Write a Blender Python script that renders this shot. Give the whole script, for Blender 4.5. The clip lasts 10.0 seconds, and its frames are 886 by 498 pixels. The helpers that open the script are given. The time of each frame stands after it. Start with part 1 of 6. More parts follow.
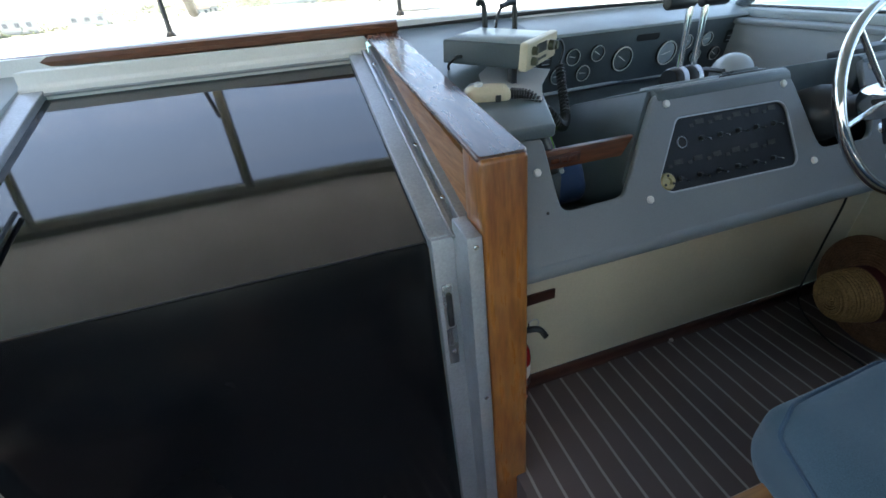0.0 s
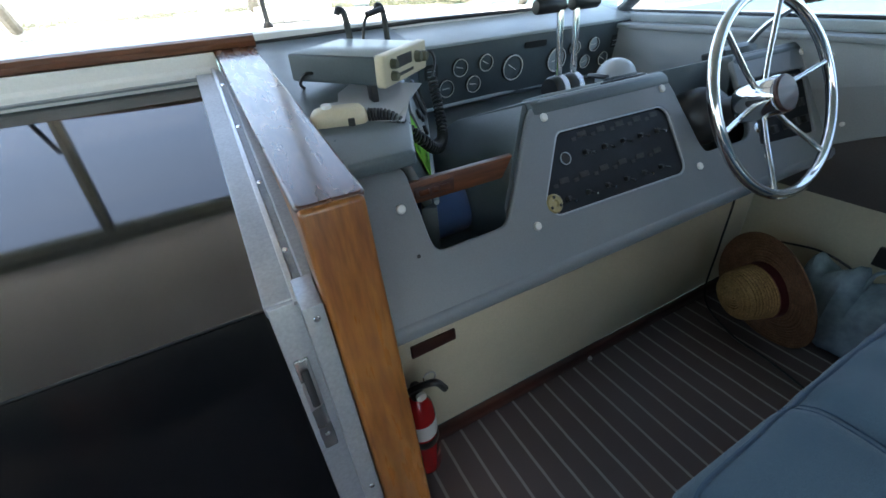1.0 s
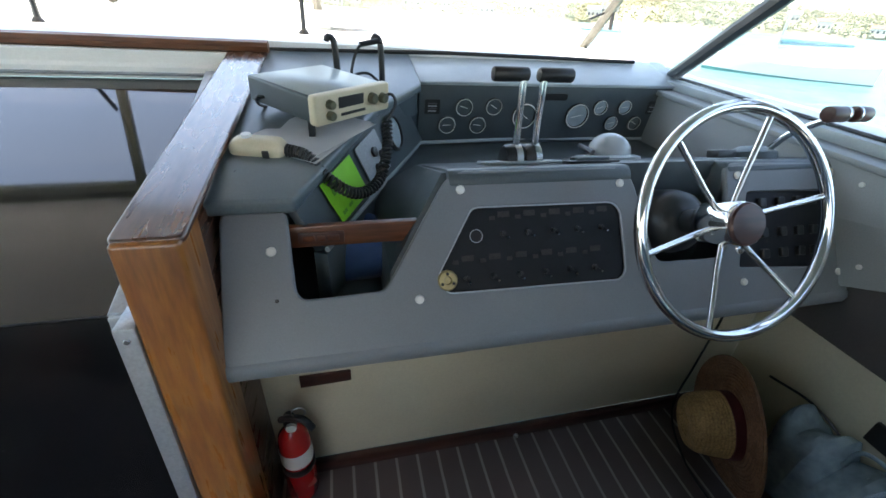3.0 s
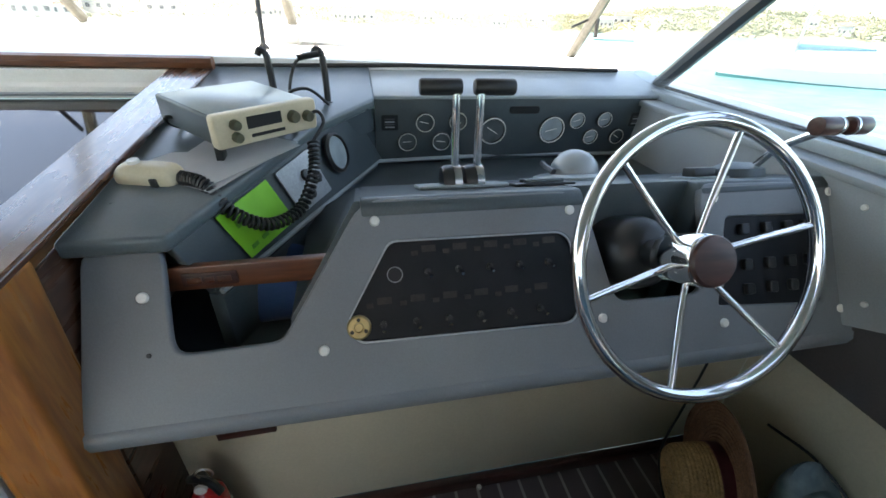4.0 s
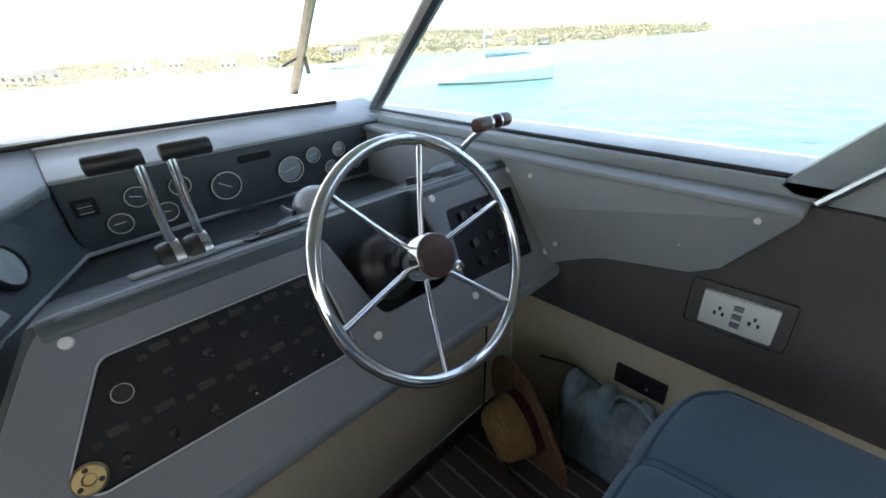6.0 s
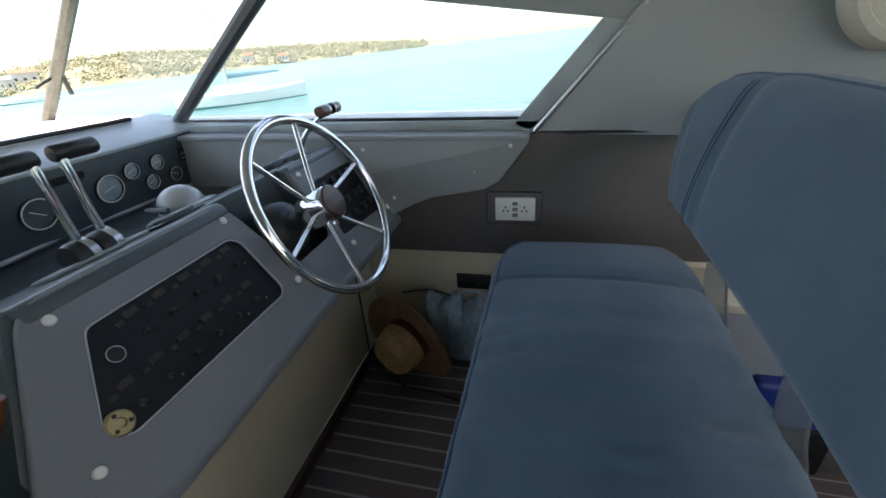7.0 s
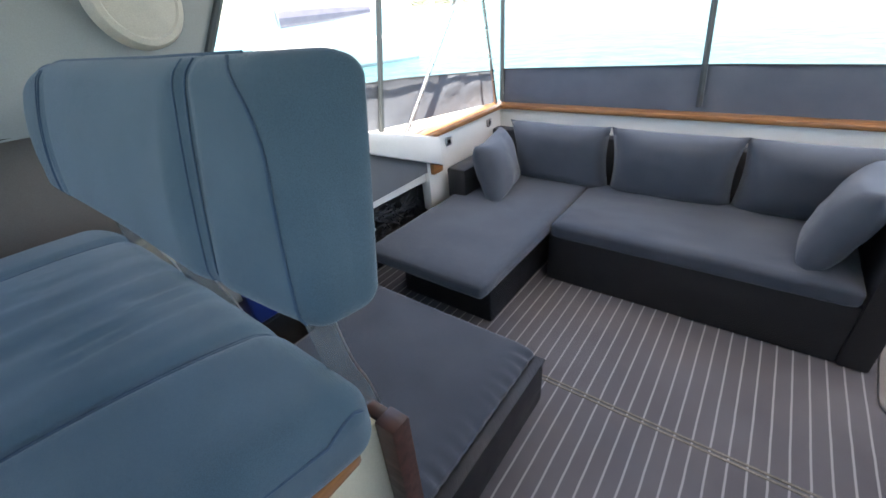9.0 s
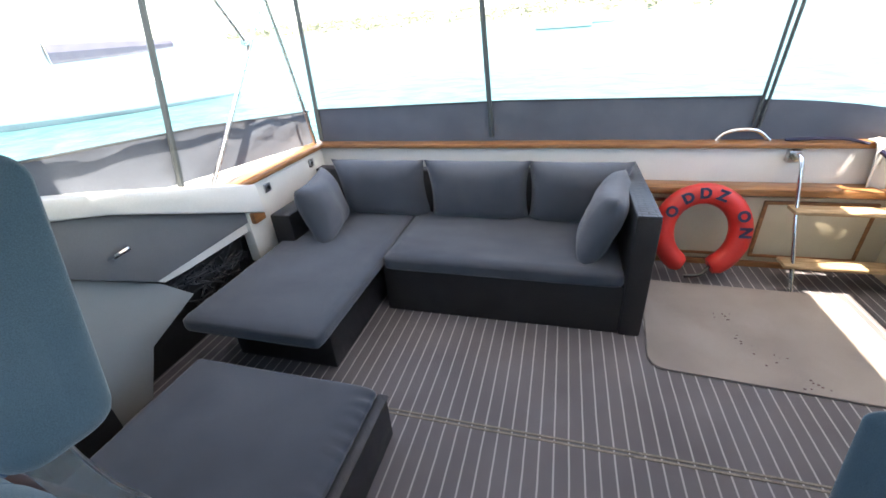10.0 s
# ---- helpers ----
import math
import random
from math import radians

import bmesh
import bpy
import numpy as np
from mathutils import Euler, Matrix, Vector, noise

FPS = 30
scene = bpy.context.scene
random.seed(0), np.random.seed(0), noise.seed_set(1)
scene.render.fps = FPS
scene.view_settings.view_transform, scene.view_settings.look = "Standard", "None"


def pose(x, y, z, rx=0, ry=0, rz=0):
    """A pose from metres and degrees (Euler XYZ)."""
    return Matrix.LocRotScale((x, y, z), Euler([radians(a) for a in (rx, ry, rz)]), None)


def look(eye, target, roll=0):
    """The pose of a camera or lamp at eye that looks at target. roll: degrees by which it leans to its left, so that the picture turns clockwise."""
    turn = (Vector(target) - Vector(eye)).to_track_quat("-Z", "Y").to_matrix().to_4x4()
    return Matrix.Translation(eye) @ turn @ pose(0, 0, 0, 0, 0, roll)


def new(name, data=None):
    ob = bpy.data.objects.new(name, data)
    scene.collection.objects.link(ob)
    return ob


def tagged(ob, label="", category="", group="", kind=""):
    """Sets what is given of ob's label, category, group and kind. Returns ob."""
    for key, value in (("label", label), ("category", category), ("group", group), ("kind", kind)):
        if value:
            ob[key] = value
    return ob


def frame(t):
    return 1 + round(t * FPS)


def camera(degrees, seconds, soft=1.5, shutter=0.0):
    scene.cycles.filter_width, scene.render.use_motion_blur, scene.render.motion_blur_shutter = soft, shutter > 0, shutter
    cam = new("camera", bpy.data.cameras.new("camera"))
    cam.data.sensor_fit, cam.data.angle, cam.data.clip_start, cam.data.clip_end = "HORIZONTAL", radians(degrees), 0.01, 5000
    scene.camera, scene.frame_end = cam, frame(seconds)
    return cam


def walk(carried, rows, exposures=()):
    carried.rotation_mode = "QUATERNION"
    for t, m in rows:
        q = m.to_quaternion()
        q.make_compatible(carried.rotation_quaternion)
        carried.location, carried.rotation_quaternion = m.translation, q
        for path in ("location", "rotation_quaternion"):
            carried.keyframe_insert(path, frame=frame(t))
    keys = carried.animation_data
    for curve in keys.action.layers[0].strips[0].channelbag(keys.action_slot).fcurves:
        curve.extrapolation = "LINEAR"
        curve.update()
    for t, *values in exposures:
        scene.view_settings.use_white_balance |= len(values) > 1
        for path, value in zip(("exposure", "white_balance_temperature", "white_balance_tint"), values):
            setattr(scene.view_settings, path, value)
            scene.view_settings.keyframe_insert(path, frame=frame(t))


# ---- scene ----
from mathutils.bvhtree import BVHTree

# ---------------------------------------------------------------- camera
cam = camera(95.0, 10.0, soft=1.6)
PATH = [
    (0, 0.1769, 0.2299, 1.2026, -15.84, -32.97, -4.63),
    (0.5, 0.2974, 0.2790, 1.1859, -22.39, -32.98, -4.00),
    (1, 0.3965, 0.3380, 1.1728, -25.54, -32.40, -5.19),
    (1.5, 0.4864, 0.3539, 1.1871, -27.16, -32.89, -4.11),
    (2, 0.5916, 0.2891, 1.2152, -23.97, -32.24, -0.20),
    (3.3, 0.8300, 0.2842, 1.2641, -13.09, -31.29, 3.65),
    (3.5, 0.8685, 0.3176, 1.2557, -12.29, -30.85, 3.41),
    (4, 0.9893, 0.3751, 1.2502, -12.52, -30.22, 2.17),
    (4.5, 1.0970, 0.3997, 1.2527, -13.50, -29.93, 1.59),
    (5, 1.1709, 0.3795, 1.2670, -19.96, -29.48, 0.64),
    (5.5, 1.1950, 0.3502, 1.2768, -32.60, -27.74, 0.11),
    (5.7, 1.1805, 0.3354, 1.2720, -35.26, -26.73, -1.95),
    (6.8, 0.7282, 0.3134, 1.2738, -69.59, -28.07, -3.87),
    (7, 0.6684, 0.3043, 1.2557, -73.86, -27.20, -5.15),
    (7.5, 0.5342, 0.3188, 1.2132, -86.82, -28.89, -9.25),
    (8, 0.3744, 0.4107, 1.1723, -112.88, -32.63, -5.96),
    (8.5, 0.2785, 0.3045, 1.1950, -126.07, -30.35, -5.80),
    (9, 0.2000, 0.2028, 1.1836, -140.70, -30.29, -5.54),
    (9.5, 0.1247, 0.1340, 1.1953, -153.72, -29.50, -4.05),
    (10, 0.0570, 0.1211, 1.2324, -162.93, -28.24, -4.41),
]
walk(cam, [(t, pose(x, y, z, 90 + pitch, 0, yaw) @ pose(0, 0, 0, 0, 0, roll)) for t, x, y, z, yaw, pitch, roll in PATH],
     [(0.0, 2.28, 6900, 7), (2.0, 2.5, 7000, 9), (3.5, 2.52, 7500, 11), (5.0, 2.48, 7700, 12), (7.0, 1.98, 7700, 15), (8.0, 2.22, 7200, 13), (9.0, 2.6, 7150, 12), (10.0, 2.65, 7350, 12)])

# ---------------------------------------------------------------- world and sun
SUN_EL, SUN_AZ = 77.0, 278.0      # degrees; azimuth clockwise from the bow
world = bpy.data.worlds.new("sky")
world.use_nodes = True
scene.world = world
sky = world.node_tree.nodes.new("ShaderNodeTexSky")
sky.sky_type, sky.sun_disc = "NISHITA", False
sky.sun_elevation, sky.sun_rotation = radians(SUN_EL), radians(SUN_AZ)
sky.air_density, sky.dust_density, sky.ozone_density = 1.0, 1.2, 1.0
bg = world.node_tree.nodes["Background"]
bg.inputs["Strength"].default_value = 0.15
world.node_tree.links.new(sky.outputs[0], bg.inputs[0])
sun = new("sun", bpy.data.lights.new("sun", "SUN"))
sun.data.energy, sun.data.angle, sun.data.color = 4.0, radians(0.6), (1.0, 0.95, 0.88)
_az, _el = radians(SUN_AZ), radians(SUN_EL)
sun.matrix_basis = look((0, 0, 0), (-math.sin(_az) * math.cos(_el), -math.cos(_az) * math.cos(_el), -math.sin(_el)))


# ---------------------------------------------------------------- materials
def mat(name, col, rough=0.5, metal=0.0, var=0.12, scale=6.0, fine=0.0, fscale=120.0, bump=0.0, bscale=200.0, col2=None,
        coat=0.0, spec=0.5, rvar=0.1, stretch=None, trans=0.0, alpha=1.0, sss=0.0):
    """A surface with variation at two scales, fine relief and uneven gloss."""
    m = bpy.data.materials.new(name)
    m.use_nodes = True
    nt = m.node_tree
    n, l = nt.nodes, nt.links
    b = n["Principled BSDF"]
    tc = n.new("ShaderNodeTexCoord")
    src = tc.outputs["Object"]
    if stretch:
        mp = n.new("ShaderNodeMapping")
        mp.inputs["Scale"].default_value = stretch
        l.new(src, mp.inputs[0])
        src = mp.outputs[0]
    big = n.new("ShaderNodeTexNoise")
    big.inputs["Scale"].default_value, big.inputs["Detail"].default_value = scale, 5
    l.new(src, big.inputs["Vector"])
    small = n.new("ShaderNodeTexNoise")
    small.inputs["Scale"].default_value, small.inputs["Detail"].default_value = fscale, 3
    l.new(src, small.inputs["Vector"])
    ramp = n.new("ShaderNodeMapRange")
    ramp.inputs[1].default_value, ramp.inputs[2].default_value = 0.3, 0.7
    l.new(big.outputs[0], ramp.inputs[0])
    mx = n.new("ShaderNodeMix")
    mx.data_type = "RGBA"
    c2 = col2 or tuple(c * (1 - var) for c in col)
    mx.inputs["A"].default_value, mx.inputs["B"].default_value = (*col, 1), (*c2, 1)
    l.new(ramp.outputs[0], mx.inputs["Factor"])
    out = mx.outputs["Result"]
    if fine:
        r2 = n.new("ShaderNodeMapRange")
        r2.inputs[1].default_value, r2.inputs[2].default_value = 0.3, 0.7
        r2.inputs[3].default_value, r2.inputs[4].default_value = 1 - fine, 1 + fine
        l.new(small.outputs[0], r2.inputs[0])
        mul = n.new("ShaderNodeVectorMath")
        mul.operation = "SCALE"
        l.new(out, mul.inputs[0])
        l.new(r2.outputs[0], mul.inputs["Scale"])
        out = mul.outputs[0]
    l.new(out, b.inputs["Base Color"])
    rr = n.new("ShaderNodeMapRange")
    rr.inputs[1].default_value, rr.inputs[2].default_value = 0.3, 0.7
    rr.inputs[3].default_value, rr.inputs[4].default_value = max(rough - rvar * rough, 0.02), min(rough + rvar * rough, 1)
    l.new(big.outputs[0], rr.inputs[0])
    l.new(rr.outputs[0], b.inputs["Roughness"])
    b.inputs["Metallic"].default_value = metal
    b.inputs["Coat Weight"].default_value = coat
    b.inputs["Coat Roughness"].default_value = 0.12
    b.inputs["Specular IOR Level"].default_value = spec
    b.inputs["Transmission Weight"].default_value = trans
    b.inputs["Subsurface Weight"].default_value = sss
    b.inputs["Alpha"].default_value = alpha
    if bump:
        bn = n.new("ShaderNodeTexNoise")
        bn.inputs["Scale"].default_value, bn.inputs["Detail"].default_value = bscale, 4
        l.new(src, bn.inputs["Vector"])
        bp = n.new("ShaderNodeBump")
        bp.inputs["Strength"].default_value, bp.inputs["Distance"].default_value = bump, 0.004
        l.new(bn.outputs[0], bp.inputs["Height"])
        l.new(bp.outputs[0], b.inputs["Normal"])
    return m


def nodes_of(m):
    return m.node_tree.nodes, m.node_tree.links, m.node_tree.nodes["Principled BSDF"]


def striped(name, base, line, pitch, width):
    """Ribbed marine carpet: dark pile with light lines along the boat."""
    m = mat(name, base, 0.95, var=0.25, scale=3.0, fine=0.25, fscale=500.0, bump=0.6, bscale=700.0, spec=0.1)
    n, l, b = nodes_of(m)
    old = b.inputs["Base Color"].links[0].from_socket
    tc = n.new("ShaderNodeTexCoord")
    wob = n.new("ShaderNodeTexNoise")
    wob.inputs["Scale"].default_value = 9.0
    l.new(tc.outputs["Object"], wob.inputs["Vector"])
    sx = n.new("ShaderNodeSeparateXYZ")
    l.new(tc.outputs["Object"], sx.inputs[0])
    ad = n.new("ShaderNodeMath")
    ad.operation, ad.inputs[1].default_value = "MULTIPLY_ADD", 0.004
    l.new(wob.outputs[0], ad.inputs[0])
    l.new(sx.outputs[0], ad.inputs[2])
    pp = n.new("ShaderNodeMath")
    pp.operation, pp.inputs[1].default_value = "PINGPONG", pitch / 2
    l.new(ad.outputs[0], pp.inputs[0])
    lt = n.new("ShaderNodeMapRange")
    lt.inputs[1].default_value, lt.inputs[2].default_value = width * 0.5, width * 0.5 + 0.0015
    lt.inputs[3].default_value, lt.inputs[4].default_value = 0.85, 0.0
    l.new(pp.outputs[0], lt.inputs[0])
    mx = n.new("ShaderNodeMix")
    mx.data_type = "RGBA"
    mx.inputs["B"].default_value = (*line, 1)
    l.new(old, mx.inputs["A"])
    l.new(lt.outputs[0], mx.inputs["Factor"])
    l.new(mx.outputs["Result"], b.inputs["Base Color"])
    return m


def woody(name, c1, c2, rough, coat, stretch, scale=5.0, bump=0.03):
    m = mat(name, c1, rough, col2=c2, scale=scale, fine=0.22, fscale=14.0, stretch=stretch, coat=coat, bump=bump, bscale=30.0, rvar=0.25)
    return m


def weave(name, col, pitch, rough=0.5, flat=False):
    """Flat plaited rattan: over and under strands in relief; flat: for a level face."""
    m = mat(name, col, rough, var=0.3, scale=10, fine=0.2, fscale=300)
    n, l, b = nodes_of(m)
    tc = n.new("ShaderNodeTexCoord")
    br = n.new("ShaderNodeTexBrick")
    br.inputs["Scale"].default_value = 1.0
    br.inputs["Brick Width"].default_value, br.inputs["Row Height"].default_value = pitch * 2.5, pitch
    br.inputs["Mortar Size"].default_value, br.inputs["Mortar Smooth"].default_value = pitch * 0.18, 0.6
    sx = n.new("ShaderNodeSeparateXYZ")
    l.new(tc.outputs["Object"], sx.inputs[0])
    ad = n.new("ShaderNodeMath")
    l.new(sx.outputs[0], ad.inputs[0])
    l.new(sx.outputs[1], ad.inputs[1])
    cb = n.new("ShaderNodeCombineXYZ")
    l.new(sx.outputs[0] if flat else ad.outputs[0], cb.inputs[0])
    l.new(sx.outputs[1] if flat else sx.outputs[2], cb.inputs[1])
    l.new(cb.outputs[0], br.inputs["Vector"])
    bp = n.new("ShaderNodeBump")
    bp.invert = True
    bp.inputs["Strength"].default_value, bp.inputs["Distance"].default_value = 0.9, 0.004
    l.new(br.outputs["Fac"], bp.inputs["Height"])
    l.new(bp.outputs[0], b.inputs["Normal"])
    old = b.inputs["Base Color"].links[0].from_socket
    gap = n.new("ShaderNodeMix")
    gap.data_type = "RGBA"
    gap.inputs["B"].default_value = tuple(c * 0.25 for c in col) + (1,)
    l.new(old, gap.inputs["A"])
    l.new(br.outputs["Fac"], gap.inputs["Factor"])
    l.new(gap.outputs["Result"], b.inputs["Base Color"])
    return m


def fabric(name, col, col2, pitch=900.0, rough=0.95):
    m = mat(name, col, rough, col2=col2, scale=3.5, fine=0.16, fscale=700.0, bump=0.35, bscale=pitch, spec=0.15)
    nodes_of(m)[2].inputs["Sheen Weight"].default_value = 0.25
    return m


GREY_VINYL = mat("grey painted console", (0.175, 0.19, 0.203), 0.5, var=0.14, scale=4, fine=0.05, fscale=300, bump=0.12, bscale=420)
GREY_DARK = mat("dark blue grey dash", (0.062, 0.082, 0.09), 0.38, var=0.35, scale=5, fine=0.1, fscale=250, bump=0.15, bscale=380)
# Lighter than the dash: the sky's grazing sheen is put into the colour.
GREY_SHEEN = mat("weathered grey dash top lightened for sky sheen", (0.34, 0.39, 0.40), 0.33, var=0.3, scale=4, fine=0.06, fscale=260, bump=0.12, bscale=350)
SIDE_VINYL = mat("grey side lining", (0.285, 0.31, 0.315), 0.5, var=0.12, scale=2.5, fine=0.05, fscale=260, bump=0.12, bscale=350)
SIDE_DARK = mat("dark grey brown side vinyl", (0.105, 0.094, 0.090), 0.55, var=0.25, scale=3, fine=0.08, fscale=260, bump=0.15, bscale=350)
SHELF_GREY = mat("slate grey chart shelf", (0.115, 0.145, 0.155), 0.3, var=0.3, scale=5, fine=0.08, fscale=250, bump=0.1, bscale=380)
PANEL_GREY = mat("grey locker vinyl", (0.15, 0.158, 0.168), 0.55, var=0.15, scale=3, fine=0.06, fscale=260, bump=0.12, bscale=350)
CREAM = mat("cream gelcoat", (0.62, 0.57, 0.42), 0.45, var=0.14, scale=3, fine=0.04, fscale=150, bump=0.03, bscale=60)
WHITE_GEL = mat("white gelcoat", (0.78, 0.77, 0.73), 0.35, var=0.1, scale=3, fine=0.03, fscale=150, bump=0.03, bscale=60)
DECK_WHITE = mat("white deck paint", (0.8, 0.8, 0.79), 0.6, var=0.08, scale=3, fine=0.05, fscale=200, bump=0.1, bscale=250)
METAL_GREY = mat("grey anodised track", (0.42, 0.44, 0.46), 0.38, metal=0.55, var=0.15, scale=9, fine=0.1, fscale=150, bump=0.05, bscale=100)
ALU = mat("brushed aluminium", (0.6, 0.61, 0.62), 0.32, metal=1.0, var=0.15, scale=10, fine=0.1, fscale=200)
CHROME = mat("polished stainless steel", (0.78, 0.79, 0.8), 0.1, metal=1.0, var=0.06, scale=12, rvar=0.4)
STEEL = mat("dull stainless steel", (0.55, 0.55, 0.55), 0.28, metal=1.0, var=0.15, scale=14)
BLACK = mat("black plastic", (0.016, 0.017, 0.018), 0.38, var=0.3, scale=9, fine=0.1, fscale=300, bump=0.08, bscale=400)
RUBBER = mat("black rubber", (0.022, 0.022, 0.023), 0.7, var=0.3, scale=9)
ACRYLIC_LOW = mat("scuffed black acrylic", (0.006, 0.006, 0.007), 0.22, var=0.3, scale=3, spec=0.25, rvar=0.4)
ACRYLIC = mat("smoked black acrylic", (0.006, 0.006, 0.007), 0.04, var=0.2, scale=2, spec=0.85, rvar=0.5)
SWITCH_BLACK = mat("matt black switch plate", (0.011, 0.012, 0.015), 0.5, var=0.3, scale=14, fine=0.12, fscale=260, spec=0.25)
TEAK_CAP = woody("dark varnished mahogany", (0.12, 0.045, 0.022), (0.055, 0.018, 0.01), 0.28, 0.8, (7, 1, 7), bump=0.0)
TEAK_POST = woody("orange varnished pine", (0.36, 0.14, 0.032), (0.2, 0.062, 0.014), 0.32, 0.6, (9, 9, 1))
TEAK_X = woody("warm teak across", (0.34, 0.16, 0.06), (0.2, 0.085, 0.03), 0.4, 0.3, (1, 9, 9))
TEAK_Y = woody("warm teak along", (0.36, 0.165, 0.06), (0.21, 0.085, 0.03), 0.4, 0.3, (9, 1, 9))
TEAK_DRY = woody("pale weathered teak", (0.42, 0.30, 0.17), (0.28, 0.18, 0.09), 0.7, 0.0, (1, 9, 9))
DARK_TRIM = woody("dark red brown trim", (0.075, 0.026, 0.018), (0.035, 0.013, 0.01), 0.4, 0.2, (1, 8, 8))
MAHOG_X = woody("mahogany rail", (0.17, 0.065, 0.03), (0.09, 0.03, 0.014), 0.38, 0.4, (1, 9, 9))
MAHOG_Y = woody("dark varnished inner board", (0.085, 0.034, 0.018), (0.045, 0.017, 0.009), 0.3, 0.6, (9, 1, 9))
CARPET_SEAM = mat("worn carpet joint", (0.24, 0.21, 0.17), 0.8, var=0.4, scale=30, fine=0.3, fscale=200)
CARPET_HELM = striped("striped carpet of the helm", (0.185, 0.145, 0.138), (0.44, 0.41, 0.38), 0.067, 0.007)
CARPET = striped("striped carpet of the cockpit", (0.155, 0.144, 0.152), (0.38, 0.365, 0.36), 0.0562, 0.0055)
MAT_GREY = fabric("beige grey floor mat", (0.28, 0.245, 0.22), (0.215, 0.185, 0.165), 400.0)
BLUE = fabric("faded blue upholstery", (0.084, 0.133, 0.170), (0.050, 0.091, 0.122))
# For piping, and for seam lines whose groove shade is put into the colour.
BLUE_PIPE_SHADE = fabric("dark blue piping and seam shade", (0.055, 0.10, 0.15), (0.04, 0.075, 0.12))
SOFA_GREY = fabric("charcoal sofa fabric", (0.070, 0.080, 0.098), (0.050, 0.058, 0.073))
PILLOW_GREY = fabric("slate grey pillow fabric", (0.098, 0.110, 0.132), (0.07, 0.08, 0.098))
RATTAN = weave("black flat rattan", (0.018, 0.017, 0.02), 0.009)
RATTAN_TOP = weave("dark woven rattan edge", (0.09, 0.105, 0.12), 0.026, 0.4, True)
CANVAS = fabric("grey acrylic canvas", (0.115, 0.135, 0.17), (0.09, 0.105, 0.135), 600.0)
ROOF_LINING = fabric("pale grey canopy cloth", (0.5, 0.48, 0.45), (0.42, 0.40, 0.38), 500.0)
# The unseen canopy lets sun through to fill the cockpit with light.
_n, _l, _b = nodes_of(ROOF_LINING)
_tr = _n.new("ShaderNodeBsdfTranslucent")
_tr.inputs[0].default_value = (0.76, 0.72, 0.68, 1)
_mx = _n.new("ShaderNodeMixShader")
_mx.inputs[0].default_value = 0.62
_l.new(_b.outputs[0], _mx.inputs[1])
_l.new(_tr.outputs[0], _mx.inputs[2])
_l.new(_mx.outputs[0], _n["Material Output"].inputs[0])
ROOF_HARD = fabric("grey wheelhouse headlining", (0.36, 0.35, 0.34), (0.30, 0.29, 0.28), 500.0)
RED = mat("red buoy vinyl", (0.62, 0.028, 0.022), 0.45, var=0.25, scale=6, fine=0.06, fscale=200, bump=0.15, bscale=30)
RED_PAINT = mat("red enamel", (0.42, 0.012, 0.014), 0.25, var=0.15, scale=8, coat=0.4)
NAVY = mat("navy lettering", (0.02, 0.02, 0.06), 0.6, var=0.2, scale=20)
WHITE_PLASTIC = mat("white plastic", (0.72, 0.71, 0.67), 0.45, var=0.08, scale=10, fine=0.03)
IVORY = mat("ivory plastic", (0.62, 0.54, 0.38), 0.4, var=0.15, scale=14, fine=0.04, fscale=200)
SPEAKER_W = mat("off white speaker", (0.48, 0.46, 0.40), 0.6, var=0.12, scale=12, fine=0.1, fscale=350, bump=0.2, bscale=700)
KNOB = mat("greened bronze knob", (0.13, 0.13, 0.085), 0.4, metal=0.3, var=0.4, scale=60)
BRASS = mat("tarnished brass", (0.42, 0.34, 0.17), 0.35, metal=0.7, var=0.3, scale=40)
GREEN = mat("lime green card", (0.22, 0.62, 0.03), 0.5, var=0.12, scale=20)
GREEN_DARK = mat("dark green print", (0.09, 0.34, 0.03), 0.5, var=0.1, scale=20)
PAPER = mat("grey white paper", (0.5, 0.5, 0.5), 0.7, var=0.12, scale=8)
PRINT = mat("grey print", (0.1, 0.1, 0.11), 0.7, var=0.1)
DIM_PRINT = mat("worn brown label", (0.034, 0.028, 0.024), 0.6, var=0.5, scale=40, fine=0.3, fscale=300)
DIAL = mat("gauge glass and dial", (0.09, 0.11, 0.115), 0.08, var=0.3, scale=30, spec=0.8)
# Paler copy of DIAL: the reflection on the glass is put into the colour.
DIAL_LIT = mat("gauge dial paled for glass reflection", (0.34, 0.40, 0.42), 0.1, var=0.25, scale=25, spec=0.8)
DOME = mat("clouded compass dome", (0.36, 0.39, 0.40), 0.16, var=0.2, scale=8, spec=0.7)
STRAW = mat("yellow straw", (0.43, 0.26, 0.10), 0.7, var=0.3, scale=30, fine=0.35, fscale=180, bump=0.8, bscale=160)
STRAW_BRIM = mat("brown straw", (0.24, 0.12, 0.06), 0.75, var=0.3, scale=22, fine=0.3, fscale=160, bump=0.8, bscale=140)
RIBBON = mat("dark red ribbon", (0.11, 0.014, 0.016), 0.6, var=0.25, scale=30)
BAG = mat("pale blue clear plastic bag", (0.3, 0.4, 0.46), 0.25, var=0.35, scale=9, fine=0.15, fscale=40, bump=0.5, bscale=18)
BLUE_TUB = mat("blue plastic tub", (0.012, 0.035, 0.2), 0.35, var=0.15, scale=6)
SAIL_COVER = fabric("faded grey violet sail cover", (0.13, 0.125, 0.17), (0.10, 0.095, 0.135), 300.0)
BLUE_RAG = fabric("blue cloth", (0.03, 0.07, 0.17), (0.018, 0.04, 0.1))
BLUE_COVER = fabric("blue green sail cover", (0.05, 0.16, 0.22), (0.04, 0.12, 0.17), 300.0)
